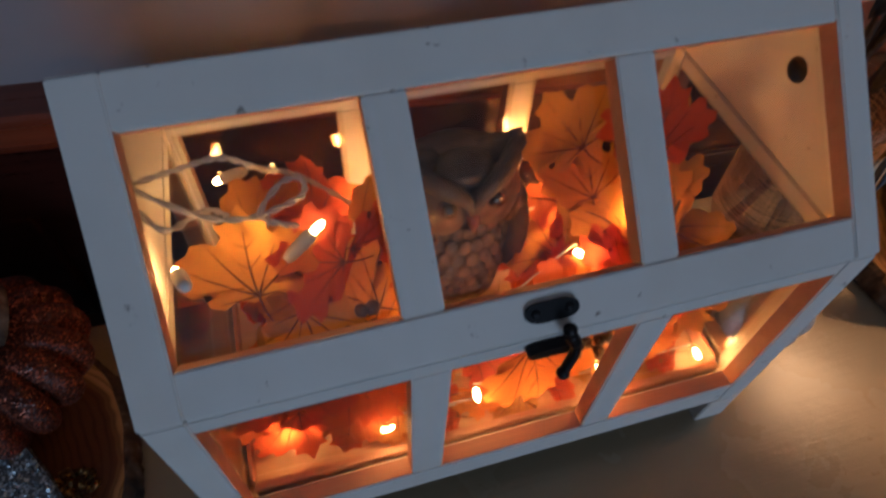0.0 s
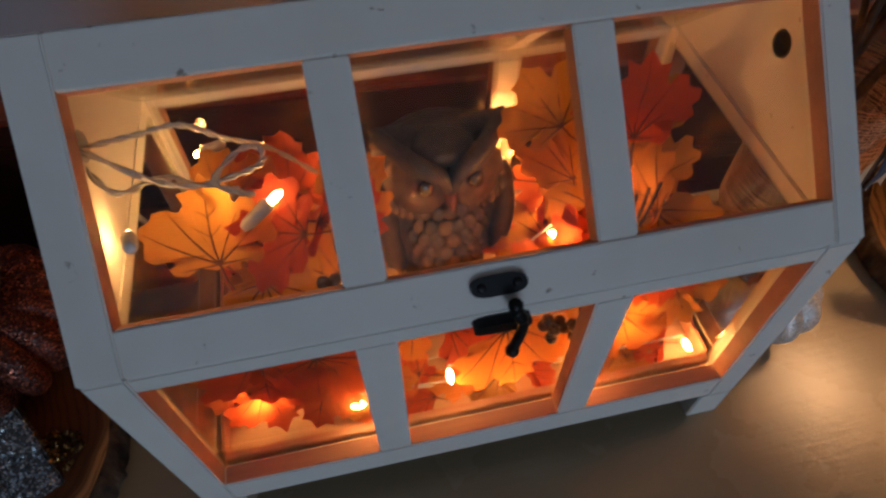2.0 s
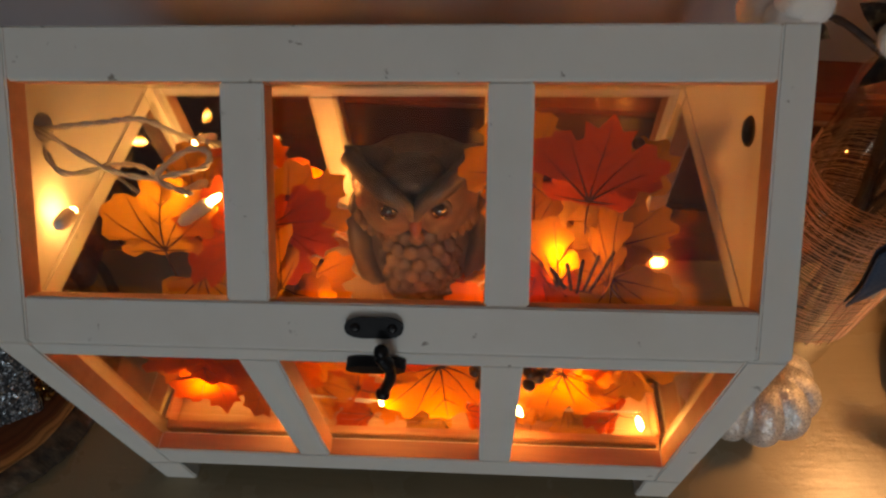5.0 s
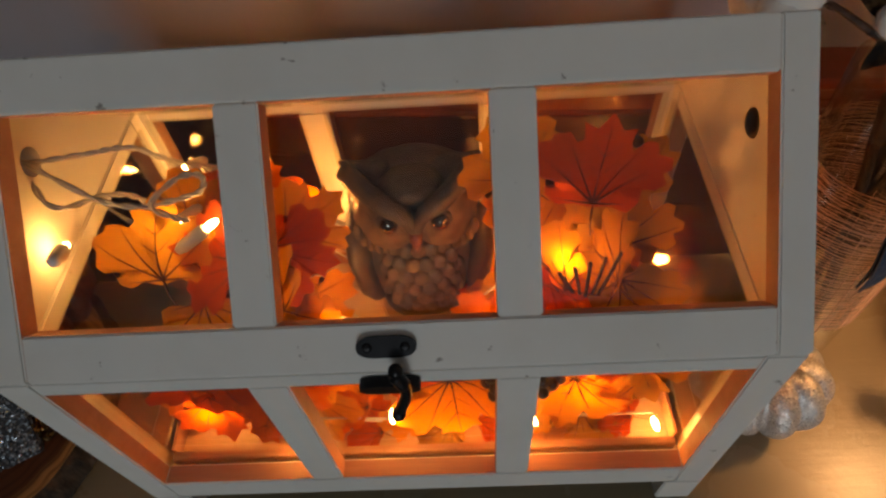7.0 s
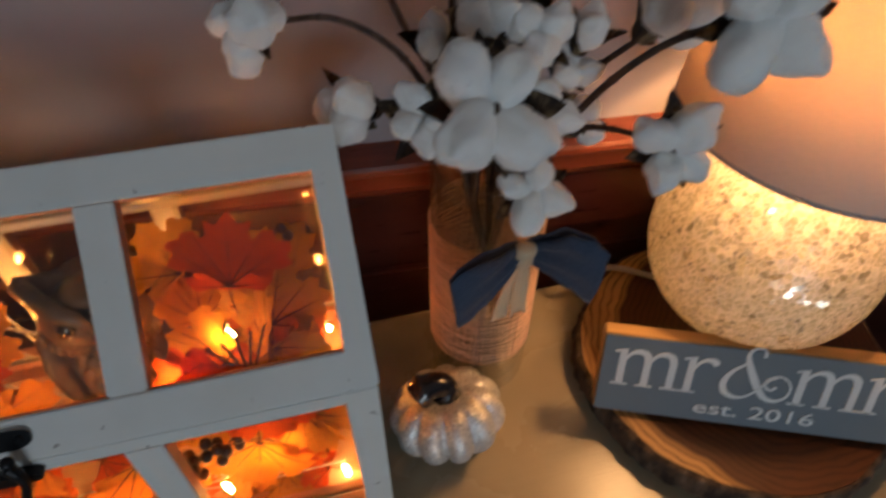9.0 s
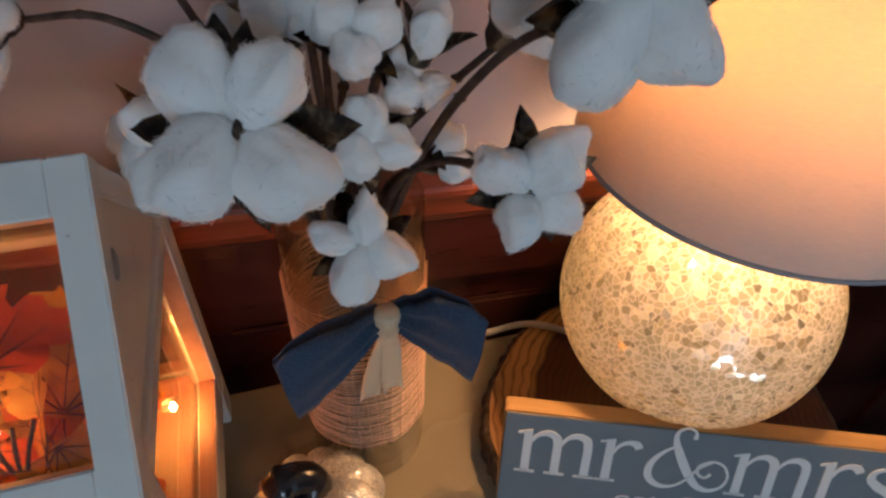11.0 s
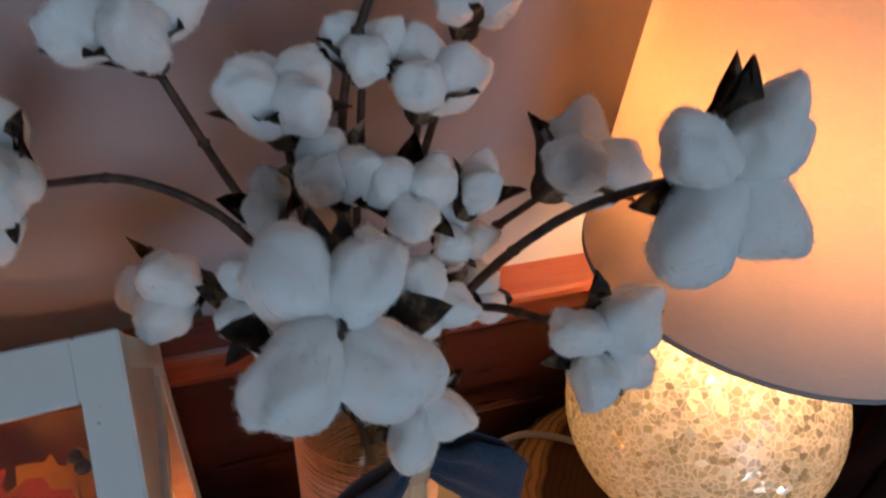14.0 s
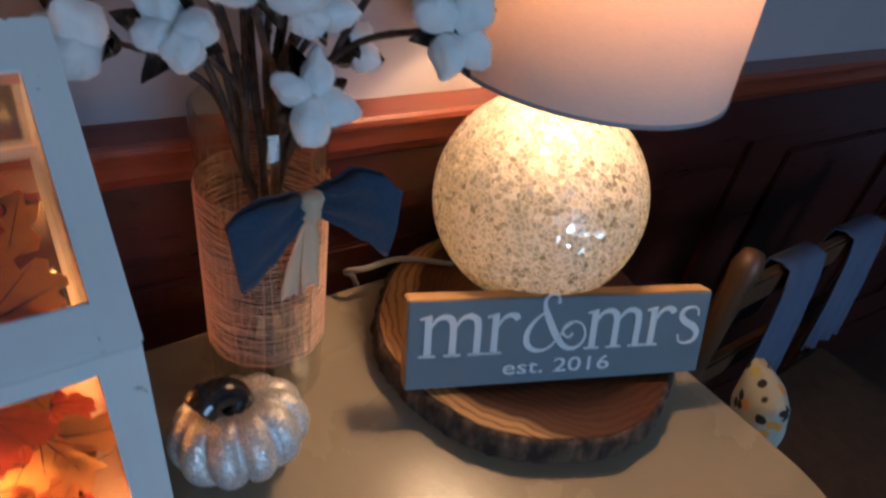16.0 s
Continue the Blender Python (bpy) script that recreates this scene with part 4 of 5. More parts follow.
# ---- the cotton vase ----
VX, VY, VR = 0.293, 0.144, 0.043
vase = thing("glass_vase", "tall clear glass cylinder vase wrapped in open burlap mesh", "vase", pose(VX, VY, T))
bm = bmesh.new()
lathe(bm, [(0, 0.0005), (0.040, 0.0005), (VR, 0.004), (VR, 0.244), (VR - 0.0012, 0.246), (VR - 0.003, 0.244), (VR - 0.003, 0.016), (0.034, 0.013), (0, 0.012)], 64)
part("vessel", bm, VASE_GLASS, vase, smooth=True)
bm = bmesh.new()
wr = random.Random(3)
Z0, Z1, RW = 0.052, 0.190, VR + 0.0012
ROWS_W, COLS_W = 56, 44
row_z = [Z0 + (Z1 - Z0) * (k + wr.uniform(-0.25, 0.25)) / (ROWS_W - 1) for k in range(ROWS_W)]
for k, z in enumerate(row_z):
    ph, am = wr.uniform(0, 6), wr.uniform(0.0002, 0.0009)
    tube(bm, [((RW + 0.0004 * math.sin(9 * a)) * math.cos(a), (RW + 0.0004 * math.sin(9 * a)) * math.sin(a), z + am * math.sin(2 * a + ph) + 0.0005 * math.sin(11 * a + ph)) for a in (2 * math.pi * j / 44 for j in range(45))], wr.uniform(0.00028, 0.00050), 3, cap=False)
for k in range(COLS_W):
    a0 = 2 * math.pi * (k + wr.uniform(-0.3, 0.3)) / COLS_W
    lo, hi = wr.uniform(-0.004, 0.001), wr.uniform(-0.001, 0.007)
    pts = []
    for j in range(9):
        t = j / 8
        a = a0 + 0.02 * math.sin(7 * t + k)
        pts.append(((RW + 0.0007) * math.cos(a), (RW + 0.0007) * math.sin(a), Z0 + lo + (Z1 + hi - Z0 - lo) * t))
    tube(bm, pts, wr.uniform(0.00016, 0.00032), 3)
tagged(part("burlap_wrap", bm, BURLAP, vase, "open-weave natural burlap mesh"), kind="stuff")

# the denim bow
bow = thing("denim_bow", "blue denim bow with cream satin knot and tails", "bow", pose(VX + 0.008, VY - VR - 0.004, 0.952))


def wing(s):
    bm = bmesh.new()
    NU, NV = 14, 12
    # heights of the upper and lower edge along the loop, from the knot to the free end
    up = ((0.0, 0.008), (0.18, 0.017), (0.45, 0.029), (0.75, 0.027), (1.0, 0.017)) if s > 0 else ((0.0, 0.008), (0.2, 0.014), (0.6, 0.022), (0.85, 0.022), (1.0, 0.018))
    down = ((0.0, -0.008), (0.25, -0.011), (0.6, -0.019), (1.0, -0.031)) if s > 0 else ((0.0, -0.008), (0.3, -0.013), (0.6, -0.021), (0.85, -0.029), (1.0, -0.029))

    def along(pairs, u):
        for (p, q), (r, t) in zip(pairs, pairs[1:]):
            if u <= r + 1e-9:
                k = (u - p) / (r - p)
                return q + (t - q) * k * k * (3 - 2 * k)
        return pairs[-1][1]

    for layer in (0, 1):
        grid = []
        for i in range(NU + 1):
            u = i / NU
            row = []
            for j in range(NV + 1):
                v = j / NV * 2 - 1
                hi, lo = along(up, u), along(down, u)
                x = s * (0.004 + u * ((0.0395 if s > 0 else 0.053) + 0.003 * v))
                z = (hi + lo) / 2 + (hi - lo) / 2 * v
                pleat = 0.0034 * math.sin(v * 7 + layer) * (1 - u) ** 1.2 + 0.0012 * math.sin(5 * u + 3 * v)
                puff = 0.007 * math.sin(math.pi * min(1, u * 1.05)) * (1 - 0.6 * v * v)
                y = -0.011 - 0.031 * u - (puff if layer == 0 else -0.4 * puff) + pleat + (0.003 if layer else 0)
                row.append(bm.verts.new((x, y, z)))
            grid.append(row)
        for a, b in zip(grid, grid[1:]):
            for j in range(NV):
                bm.faces.new((a[j], a[j + 1], b[j + 1], b[j]))
    ob = part("bow_loop", bm, DENIM, bow, smooth=True)
    md = ob.modifiers.new("cloth", "SOLIDIFY")
    md.thickness = 0.0009
    return ob


wing(-1)
wing(1)
bm = bmesh.new()
lathe(bm, [(0, -0.009), (0.0060, -0.0095), (0.0082, -0.008), (0.0075, 0.0), (0.0085, 0.0075), (0.006, 0.0095), (0, 0.0088)], 20, wobble=lambda a, z: 1 + 0.05 * math.sin(6 * a))
part("knot", bm, SATIN, bow, "cream satin ribbon knot", smooth=True, m=pose(0, -0.012, 0, 12, 0, 0) @ Matrix.Diagonal((0.9, 0.75, 1.1, 1)))
for s, dx, ln in ((-1, -0.011, 0.066), (1, 0.004, 0.063)):
    bm = bmesh.new()
    rows = []
    for i in range(11):
        t = i / 10
        w = 0.0034 + 0.0030 * min(1, t * 2)
        cx = dx * t + 0.001 * math.sin(5 * t)
        rows.append([bm.verts.new((cx + w * q, -0.011 + 0.004 * math.sin(2.4 * t) - 0.0016 * q * q * s + 0.001 * q + (0.0015 if s > 0 else 0), -0.006 - ln * t - (0.004 if abs(q) > 0.5 and i == 10 else 0))) for q in (-1, -0.5, 0, 0.5, 1)])
    for a, b in zip(rows, rows[1:]):
        for j in range(4):
            bm.faces.new((a[j], a[j + 1], b[j + 1], b[j]))
    o = part("ribbon_tail", bm, SATIN, bow, "cream satin ribbon tail", smooth=True)
    md = o.modifiers.new("cloth", "SOLIDIFY")
    md.thickness = 0.0005

# cotton branches


def cotton_meshes(seed, n, lift):
    """Locks of one boll (n of them, raised by lift degrees from a flat star), its loose fibres and its bracts."""
    r = random.Random(seed)
    locks = []
    for k in range(n):
        a = 2 * math.pi * k / n + r.uniform(-0.27, 0.27)
        bm = bmesh.new()
        g = bmesh.ops.create_icosphere(bm, subdivisions=4, radius=1.0)["verts"]
        wide = min(1.0, 3.9 / n)
        big = r.uniform(0.86, 1.12)
        sx, sy, sz = r.uniform(0.0155, 0.0200) * big, r.uniform(0.0118, 0.0146) * wide * big, r.uniform(0.0120, 0.0150)
        off = Vector((r.uniform(-9, 9), r.uniform(-9, 9), r.uniform(-9, 9)))
        tip = r.uniform(0.0, 0.28)
        for v in g:
            d = v.co.copy()
            q = 1 + 0.30 * noise.noise(d * 1.2 + off) + 0.07 * noise.noise(Vector((d.x * 1.6, d.y * 4, d.z * 4)) + off) + 0.014 * noise.noise(d * 11 + off)
            flare = 1 + 0.20 * d.x - 0.20 * d.x * d.x
            v.co = Vector((d.x * sx * (1 + tip * max(0.0, d.x) ** 5), d.y * sy * flare, d.z * sz * flare)) * q
        bmesh.ops.transform(bm, matrix=pose(0, 0, 0, 0, 0, math.degrees(a)) @ pose(0, 0, 0, 0, -lift + r.uniform(-13, 13), 0) @ pose(r.uniform(0.0145, 0.0168), 0, r.uniform(-0.002, 0.002)), verts=g)
        me = bpy.data.meshes.new("cotton_lock")
        bm.to_mesh(me)
        bm.free()
        me.polygons.foreach_set("use_smooth", [True] * len(me.polygons))
        me.materials.append(COTTON)
        locks.append(me)
    # loose fibres standing off the locks
    fz = bmesh.new()
    for me in locks:
        src = [(v.co.copy(), v.normal.copy()) for v in me.vertices]
        for _ in range(650):
            p, nn = r.choice(src)
            tg = nn.cross(Vector((r.uniform(-1, 1), r.uniform(-1, 1), r.uniform(-1, 1)))).normalized()
            sd = nn.cross(tg) * 0.00007
            q1 = p + nn * r.uniform(0.0003, 0.0007) + tg * 0.0012
            e = q1 + nn * r.uniform(0.0, 0.0007) + tg * r.uniform(0.001, 0.0026)
            fz.faces.new([fz.verts.new(c_) for c_ in (p - sd, p + sd, q1 + sd, e, q1 - sd)])
    fuzz = bpy.data.meshes.new("cotton_fuzz")
    fz.to_mesh(fuzz)
    fz.free()
    fuzz.materials.append(FUZZ)
    # bracts: stiff triangular husks that show in the clefts between the locks
    bracts = []
    for k in range(n + 1):
        a = 2 * math.pi * (k % n + 0.5) / n + r.uniform(-0.3, 0.3)
        reach, wd = r.uniform(0.029, 0.043), r.uniform(0.0075, 0.0115)
        rise = math.radians(lift * 0.75 - 6 + r.uniform(-14, 10))
        hook = r.uniform(-0.003, 0.004)
        bm = bmesh.new()
        rows = []
        for i in range(9):
            t = i / 8
            w = wd * (0.45 + 1.2 * t if t < 0.45 else 0.99 * ((1 - t) / 0.55) ** 0.75) + 0.0003
            run = 0.003 + (reach - 0.003) * t
            px = run * math.cos(rise)
            pz = -0.014 + 0.012 * min(1.0, t * 1.5) + run * math.sin(rise) + hook * t ** 4
            rows.append([bm.verts.new((px - 0.3 * w * q * q + 0.0005 * r.uniform(-1, 1), w * q, pz + 0.45 * w * q * q + 0.0005 * r.uniform(-1, 1))) for q in (-1, -0.5, 0, 0.5, 1)])
        for p, q in zip(rows, rows[1:]):
            for j in range(4):
                bm.faces.new((p[j], p[j + 1], q[j + 1], q[j]))
        bmesh.ops.solidify(bm, geom=bm.faces[:], thickness=0.0008)
        bmesh.ops.transform(bm, matrix=pose(0, 0, 0, 0, 0, math.degrees(a)), verts=bm.verts)
        me = bpy.data.meshes.new("bract")
        bm.to_mesh(me)
        bm.free()
        me.polygons.foreach_set("use_smooth", [True] * len(me.polygons))
        me.materials.append(BRACT)
        bracts.append(me)
    return locks, bracts, fuzz


# Added dark blob inside each boll that makes the gaps between locks look dark.
_cb = bmesh.new()
blob(_cb, (0, 0, -0.003), (0.0095, 0.0095, 0.012), 0, 2, 0.002, 200)
BOLL_CORE = bpy.data.meshes.new("dark_core")
_cb.to_mesh(BOLL_CORE)
_cb.free()
BOLL_CORE.materials.append(BRACT)
BOLL_SHAPES = {(n, w): [cotton_meshes(10 * n + w + k, n, w) for k in range(3)] for n, w in ((4, 12), (4, 38), (3, 52), (2, 60))}
BOLLS = [  # place, facing, size, spin, way-points of the stem, number of locks and how far they are raised
    ((0.360, 0.016, 1.146), (-0.15, -0.9, 0.25), 0.90, 45, [(0.322, 0.095, 1.050), (0.340, 0.060, 1.110)], (4, 12)),
    ((0.344, 0.028, 1.078), (0.05, -0.9, 0.35), 0.74, 48, [(0.312, 0.110, 1.020), (0.328, 0.085, 1.052)], (4, 12)),
    ((0.249, 0.028, 1.112), (-0.05, -0.78, 0.6), 0.92, 40, [(0.288, 0.105, 1.020), (0.270, 0.075, 1.060)], (4, 12)),
    ((0.286, 0.055, 1.037), (0.0, -0.85, 0.5), 0.68, 58, [(0.292, 0.110, 0.985)], (4, 12)),
    ((0.155, 0.158, 1.103), (-0.75, -0.45, 0.4), 0.95, 10, [(0.262, 0.135, 1.020), (0.235, 0.145, 1.075), (0.200, 0.152, 1.100)], (4, 12)),
    ((0.213, 0.150, 1.155), (-0.35, -0.15, 0.95), 0.96, 80, [(0.268, 0.140, 1.030), (0.238, 0.150, 1.090)], (4, 38)),
    ((0.256, 0.124, 1.131), (-0.1, 0.05, 1.0), 0.81, 45, [(0.275, 0.135, 1.03), (0.262, 0.128, 1.08)], (4, 38)),
    ((0.315, 0.132, 1.130), (0.1, -0.15, 1.0), 0.82, 70, [(0.305, 0.140, 1.03), (0.312, 0.138, 1.08)], (3, 52)),
    ((0.340, 0.148, 1.157), (0.2, -0.1, 1.0), 0.74, 15, [(0.305, 0.145, 1.03), (0.325, 0.150, 1.10)], (3, 52)),
    ((0.301, 0.125, 1.205), (0.15, -0.15, 0.95), 0.90, 50, [(0.285, 0.140, 1.04), (0.283, 0.138, 1.13)], (4, 38)),
    ((0.357, 0.088, 1.110), (0.45, -0.25, 0.8), 0.92, 35, [(0.308, 0.130, 1.02), (0.330, 0.108, 1.068)], (3, 52)),
    ((0.294, 0.097, 1.104), (0.05, -0.6, 0.75), 0.74, 10, [(0.290, 0.125, 1.02), (0.290, 0.115, 1.065)], (3, 52)),
    ((0.211, 0.168, 1.030), (-0.7, -0.35, 0.2), 0.95, 75, [(0.268, 0.150, 1.000), (0.240, 0.162, 1.022)], (3, 52)),
    ((0.243, 0.116, 1.050), (-0.5, -0.6, 0.35), 0.78, 30, [(0.278, 0.130, 1.005), (0.262, 0.122, 1.030)], (4, 38)),
    ((0.316, 0.098, 1.078), (0.3, -0.3, 0.9), 0.61, 55, [(0.300, 0.125, 1.02)], (3, 52)),
    ((0.272, 0.112, 1.107), (-0.2, -0.4, 0.9), 0.71, 5, [(0.280, 0.130, 1.03)], (3, 52)),
    ((0.333, 0.110, 1.034), (0.6, -0.5, 0.4), 0.64, 65, [(0.310, 0.128, 1.005)], (2, 60)),
    ((0.294, 0.075, 1.072), (0.1, -0.7, 0.6), 0.69, 85, [(0.291, 0.115, 1.02)], (3, 52)),
    ((0.322, 0.096, 1.099), (0.3, -0.2, 0.9), 0.58, 20, [(0.304, 0.128, 1.03), (0.315, 0.112, 1.065)], (2, 60)),
    ((0.248, 0.120, 1.092), (-0.3, -0.3, 0.9), 0.61, 110, [(0.276, 0.135, 1.03)], (2, 60)),
    ((0.292, 0.140, 1.143), (0.0, -0.2, 1.0), 0.66, 130, [(0.288, 0.142, 1.05)], (3, 52)),
]
BRANCH_OF = [0, 0, 1, 1, 2, 3, 3, 4, 4, 4, 0, 1, 2, 2, 1, 3, 0, 1, 0, 2, 4]
BRANCHES = []
for k in range(5):
    branch = thing("cotton_branch", "dry brown cotton branch with open white bolls, standing in the vase", "cotton branch", pose(0, 0, 0), "cotton branches in the vase")
    a, b = math.radians((-20, -75, 175, 130, 70)[k]), math.radians((150, 100, -20, -60, -110)[k])
    foot_ = Vector((VX + 0.027 * math.cos(b), VY + 0.027 * math.sin(b), T + 0.016))
    neck = Vector((VX + 0.018 * math.cos(a), VY + 0.018 * math.sin(a), 0.972))
    bm = bmesh.new()
    pts = spline([foot_, foot_.lerp(neck, 0.5) + Vector((0.002, -0.001, 0)), neck], 8)
    tube(bm, pts, [0.0034 - 0.0008 * j / len(pts) for j in range(len(pts))], 8)
    for j in (5, 11):
        blob(bm, pts[j], (0.0040, 0.0040, 0.0030), 0, 1)
    part("main_stem", bm, STEM, branch, smooth=True)
    BRANCHES.append((branch, pts[-3]))
for i, (c, fc, size, spin, way, shape) in enumerate(BOLLS):
    branch, neck = BRANCHES[BRANCH_OF[i]]
    d = Vector(fc).normalized()
    base = Vector(c) - d * 0.014 * size
    pts = spline([neck] + way + [base], 7)
    bm = bmesh.new()
    tube(bm, pts, [0.0025 - 0.0009 * k / len(pts) for k in range(len(pts))], 7)
    for k in (len(pts) // 2, int(len(pts) * 0.8)):
        blob(bm, pts[k], (0.0030, 0.0030, 0.0024), 0, 1)
    part("stem", bm, STEM, branch, smooth=True)
    locks, bracts, fuzz = BOLL_SHAPES[shape][i % 3]
    m = Matrix.Translation(c) @ d.to_track_quat("Z", "Y").to_matrix().to_4x4() @ pose(0, 0, 0, 0, 0, spin) @ Matrix.Diagonal((size, size, size, 1))
    for me in locks:
        o = new("cotton_lock", me)
        o.parent, o.matrix_basis = branch, m
        o["label"] = "fluffy white cotton lock"
    o = tagged(new("cotton_fuzz", fuzz), "loose white cotton fibres", kind="stuff")
    o.parent, o.matrix_basis = branch, m
    o = new("dark_core", BOLL_CORE)
    o.parent, o.matrix_basis = branch, m
    for me in bracts:
        o = new("bract", me)
        o.parent, o.matrix_basis = branch, m
        o["label"] = "dry brown pointed bract"

# ---- the small silver pumpkin ----


def pumpkin(name, label, c, r, h, ribs, body_mat, stem_mat, spin, tilt, group=""):
    t = thing(name, label, "pumpkin", pose(*c, tilt, 0, spin), group)
    bm = bmesh.new()
    prof = []
    for k in range(25):
        a = math.pi * k / 24
        rr = r * math.sin(a) ** 0.75 if 0 < k < 24 else 0
        zz = h / 2 * (1 - math.cos(a))
        dip = 0.22 * h * math.exp(-(rr / (0.45 * r)) ** 2)
        prof.append((rr, zz - (dip if k > 12 else -dip * 0.4)))
    lathe(bm, prof, ribs * 10, wobble=lambda a, z: 0.80 + 0.20 * abs(math.cos(a * ribs / 2)) ** 0.6)
    part("body", bm, body_mat, t, smooth=True)
    bm = bmesh.new()
    z = h * 0.78
    pts = spline([(0, 0, z - 0.004), (0.001, 0, z + 0.18 * r), (-0.06 * r, 0, z + 0.30 * r), (-0.26 * r, 0.0, z + 0.36 * r), (-0.46 * r, 0.02 * r, z + 0.24 * r)], 6)
    tube(bm, pts, [r * (0.32 - 0.09 * min(1, k / 8) + (0.05 if k > 18 else 0)) for k in range(len(pts))], 12)
    for k in range(5):
        a = 2 * math.pi * k / 5
        blob(bm, (0.22 * r * math.cos(a), 0.22 * r * math.sin(a), z - 0.001), (0.13 * r, 0.10 * r, 0.07 * r), 0, 2, m=pose(0, 0, 0, 0, 0, math.degrees(a)))
    part("stem", bm, stem_mat, t, "dark glossy curled stem", smooth=True)
    return t


pumpkin("glitter_pumpkin", "small silver glitter pumpkin with glossy dark stem", (0.246, 0.064, T + 0.006), 0.049, 0.060, 11, SILVER_GLITTER, DARK_STEM, 10, -18)

# ---- log slabs ----


def log_slab(label, c, rx, ry, h, seed, end_grain):
    t = thing("log_slab", label, "wood slab", pose(*c), "cut log slabs")
    r = random.Random(seed)
    ph = [r.uniform(0, 6) for _ in range(4)]
    N = 96

    def rad(a):
        return 1 + 0.03 * math.sin(2 * a + ph[0]) + 0.018 * math.sin(3 * a + ph[1]) + 0.008 * math.sin(7 * a + ph[2]) + 0.004 * math.sin(17 * a + ph[3])

    bm = bmesh.new()
    lo = [bm.verts.new((0.955 * rx * rad(2 * math.pi * k / N) * math.cos(2 * math.pi * k / N), 0.955 * ry * rad(2 * math.pi * k / N) * math.sin(2 * math.pi * k / N), 0.0)) for k in range(N)]
    hi = [bm.verts.new((v.co.x, v.co.y, h)) for v in lo]
    bm.faces.new(lo[::-1])
    bm.faces.new(hi)
    for k in range(N):
        bm.faces.new((lo[k], lo[(k + 1) % N], hi[(k + 1) % N], hi[k]))
    part("cut_wood", bm, end_grain, t, "reddish heartwood with pale sapwood ring")
    bm = bmesh.new()
    rows = []
    for i in range(7):
        z = 0.0008 + (h - 0.0016) * i / 6
        row = []
        for k in range(N * 2):
            a = math.pi * k / N
            bump = 0.0035 + 0.0045 * abs(noise.noise(Vector((math.cos(a) * 14, math.sin(a) * 14, z * 40 + seed)))) + 0.003 * abs(noise.noise(Vector((math.cos(a) * 45, math.sin(a) * 45, z * 60))))
            edge = 0.45 if i in (0, 6) else 1
            kx, ky = 0.957 * rx * rad(a) + bump * edge, 0.957 * ry * rad(a) + bump * edge
            row.append(bm.verts.new((kx * math.cos(a), ky * math.sin(a), z)))
        rows.append(row)
    inner_lo = [bm.verts.new((0.9555 * rx * rad(math.pi * k / N) * math.cos(math.pi * k / N), 0.9555 * ry * rad(math.pi * k / N) * math.sin(math.pi * k / N), 0.0008)) for k in range(2 * N)]
    inner_hi = [bm.verts.new((v.co.x, v.co.y, h - 0.0008)) for v in inner_lo]
    loops = [inner_lo] + rows + [inner_hi]
    for a_, b_ in zip(loops, loops[1:]):
        for k in range(2 * N):
            bm.faces.new((a_[k], a_[(k + 1) % (2 * N)], b_[(k + 1) % (2 * N)], b_[k]))
    part("bark_edge", bm, BARK, t, "rough dark bark edge", smooth=True)
    return t


SLAB_H = 0.030
log_slab("round cut log slab with rough bark edge under the lamp", (0.520, 0.077, T), 0.148, 0.142, SLAB_H, 2, SLAB_TOP)
log_slab("round cut log slab with bark edge under the dark pumpkin", (-0.385, 0.085, T), 0.140, 0.128, SLAB_H, 5, SLAB_TOP_WIDE)

# ---- the table lamp ----
tl = thing("table_lamp", "table lamp with crackled mosaic glass globe and pale linen shade", "lamp", pose(LAMP[0], LAMP[1], T + SLAB_H))
GR = 0.0922
bm = bmesh.new()
prof = [(0.0, 0.001), (0.024, 0.001), (0.026, 0.010), (0.030, 0.020)] + [(GR * math.sin(a), 0.114 - 0.0935 * math.cos(a)) for a in (radians(30 + (169 - 30) * k / 30) for k in range(31))]
lathe(bm, prof + [(0.018, 0.2085), (0.0165, 0.2065)] + [((GR - 0.003) * math.sin(a), 0.114 - 0.0905 * math.cos(a)) for a in (radians(168 - (168 - 24) * k / 24) for k in range(25))], 96)
part("globe", bm, CRACKLE, tl, "crackled mosaic glass globe lit by an added light inside", smooth=True)
BRASS = Mat("brushed_nickel", (0.55, 0.52, 0.47), 0.3, 1.0).m
bm = bmesh.new()
lathe(bm, [(0.0, 0.204), (0.021, 0.206), (0.022, 0.209), (0.019, 0.214), (0.008, 0.217), (0.006, 0.221), (0.006, 0.238), (0.012, 0.240), (0.012, 0.263), (0, 0.2635)], 28)
part("neck", bm, BRASS, tl, "nickel neck and bulb holder", smooth=True)
SH0, SH1, SR0, SR1 = 0.228, 0.425, 0.109, 0.096
bm = bmesh.new()
lathe(bm, [(SR0, SH0), (SR1, SH1), (SR1 - 0.0018, SH1), (SR0 - 0.0018, SH0), (SR0, SH0)], 72)
part("shade", bm, SHADE, tl, "pale pinkish linen drum shade", smooth=True, m=pose(0.007, 0, 0.007))
bm = bmesh.new()
lathe(bm, [(SR0 + 0.0006, SH0 - 0.0006), (SR0 + 0.0006, SH0 + 0.002), (SR0 - 0.0026, SH0 + 0.002), (SR0 - 0.0026, SH0 - 0.0006), (SR0 + 0.0006, SH0 - 0.0006)], 72)
part("shade_trim", bm, SHADE_TRIM, tl, "thin grey rim of the shade", m=pose(0.007, 0, 0.007))
BULB_GLASS = m_emit("lamp_bulb", (1.0, 0.66, 0.30), 14)
bm = bmesh.new()
lathe(bm, [(0.0, 0.264), (0.010, 0.264), (0.013, 0.275), (0.0225, 0.300), (0.019, 0.318), (0.0, 0.327)], 24)
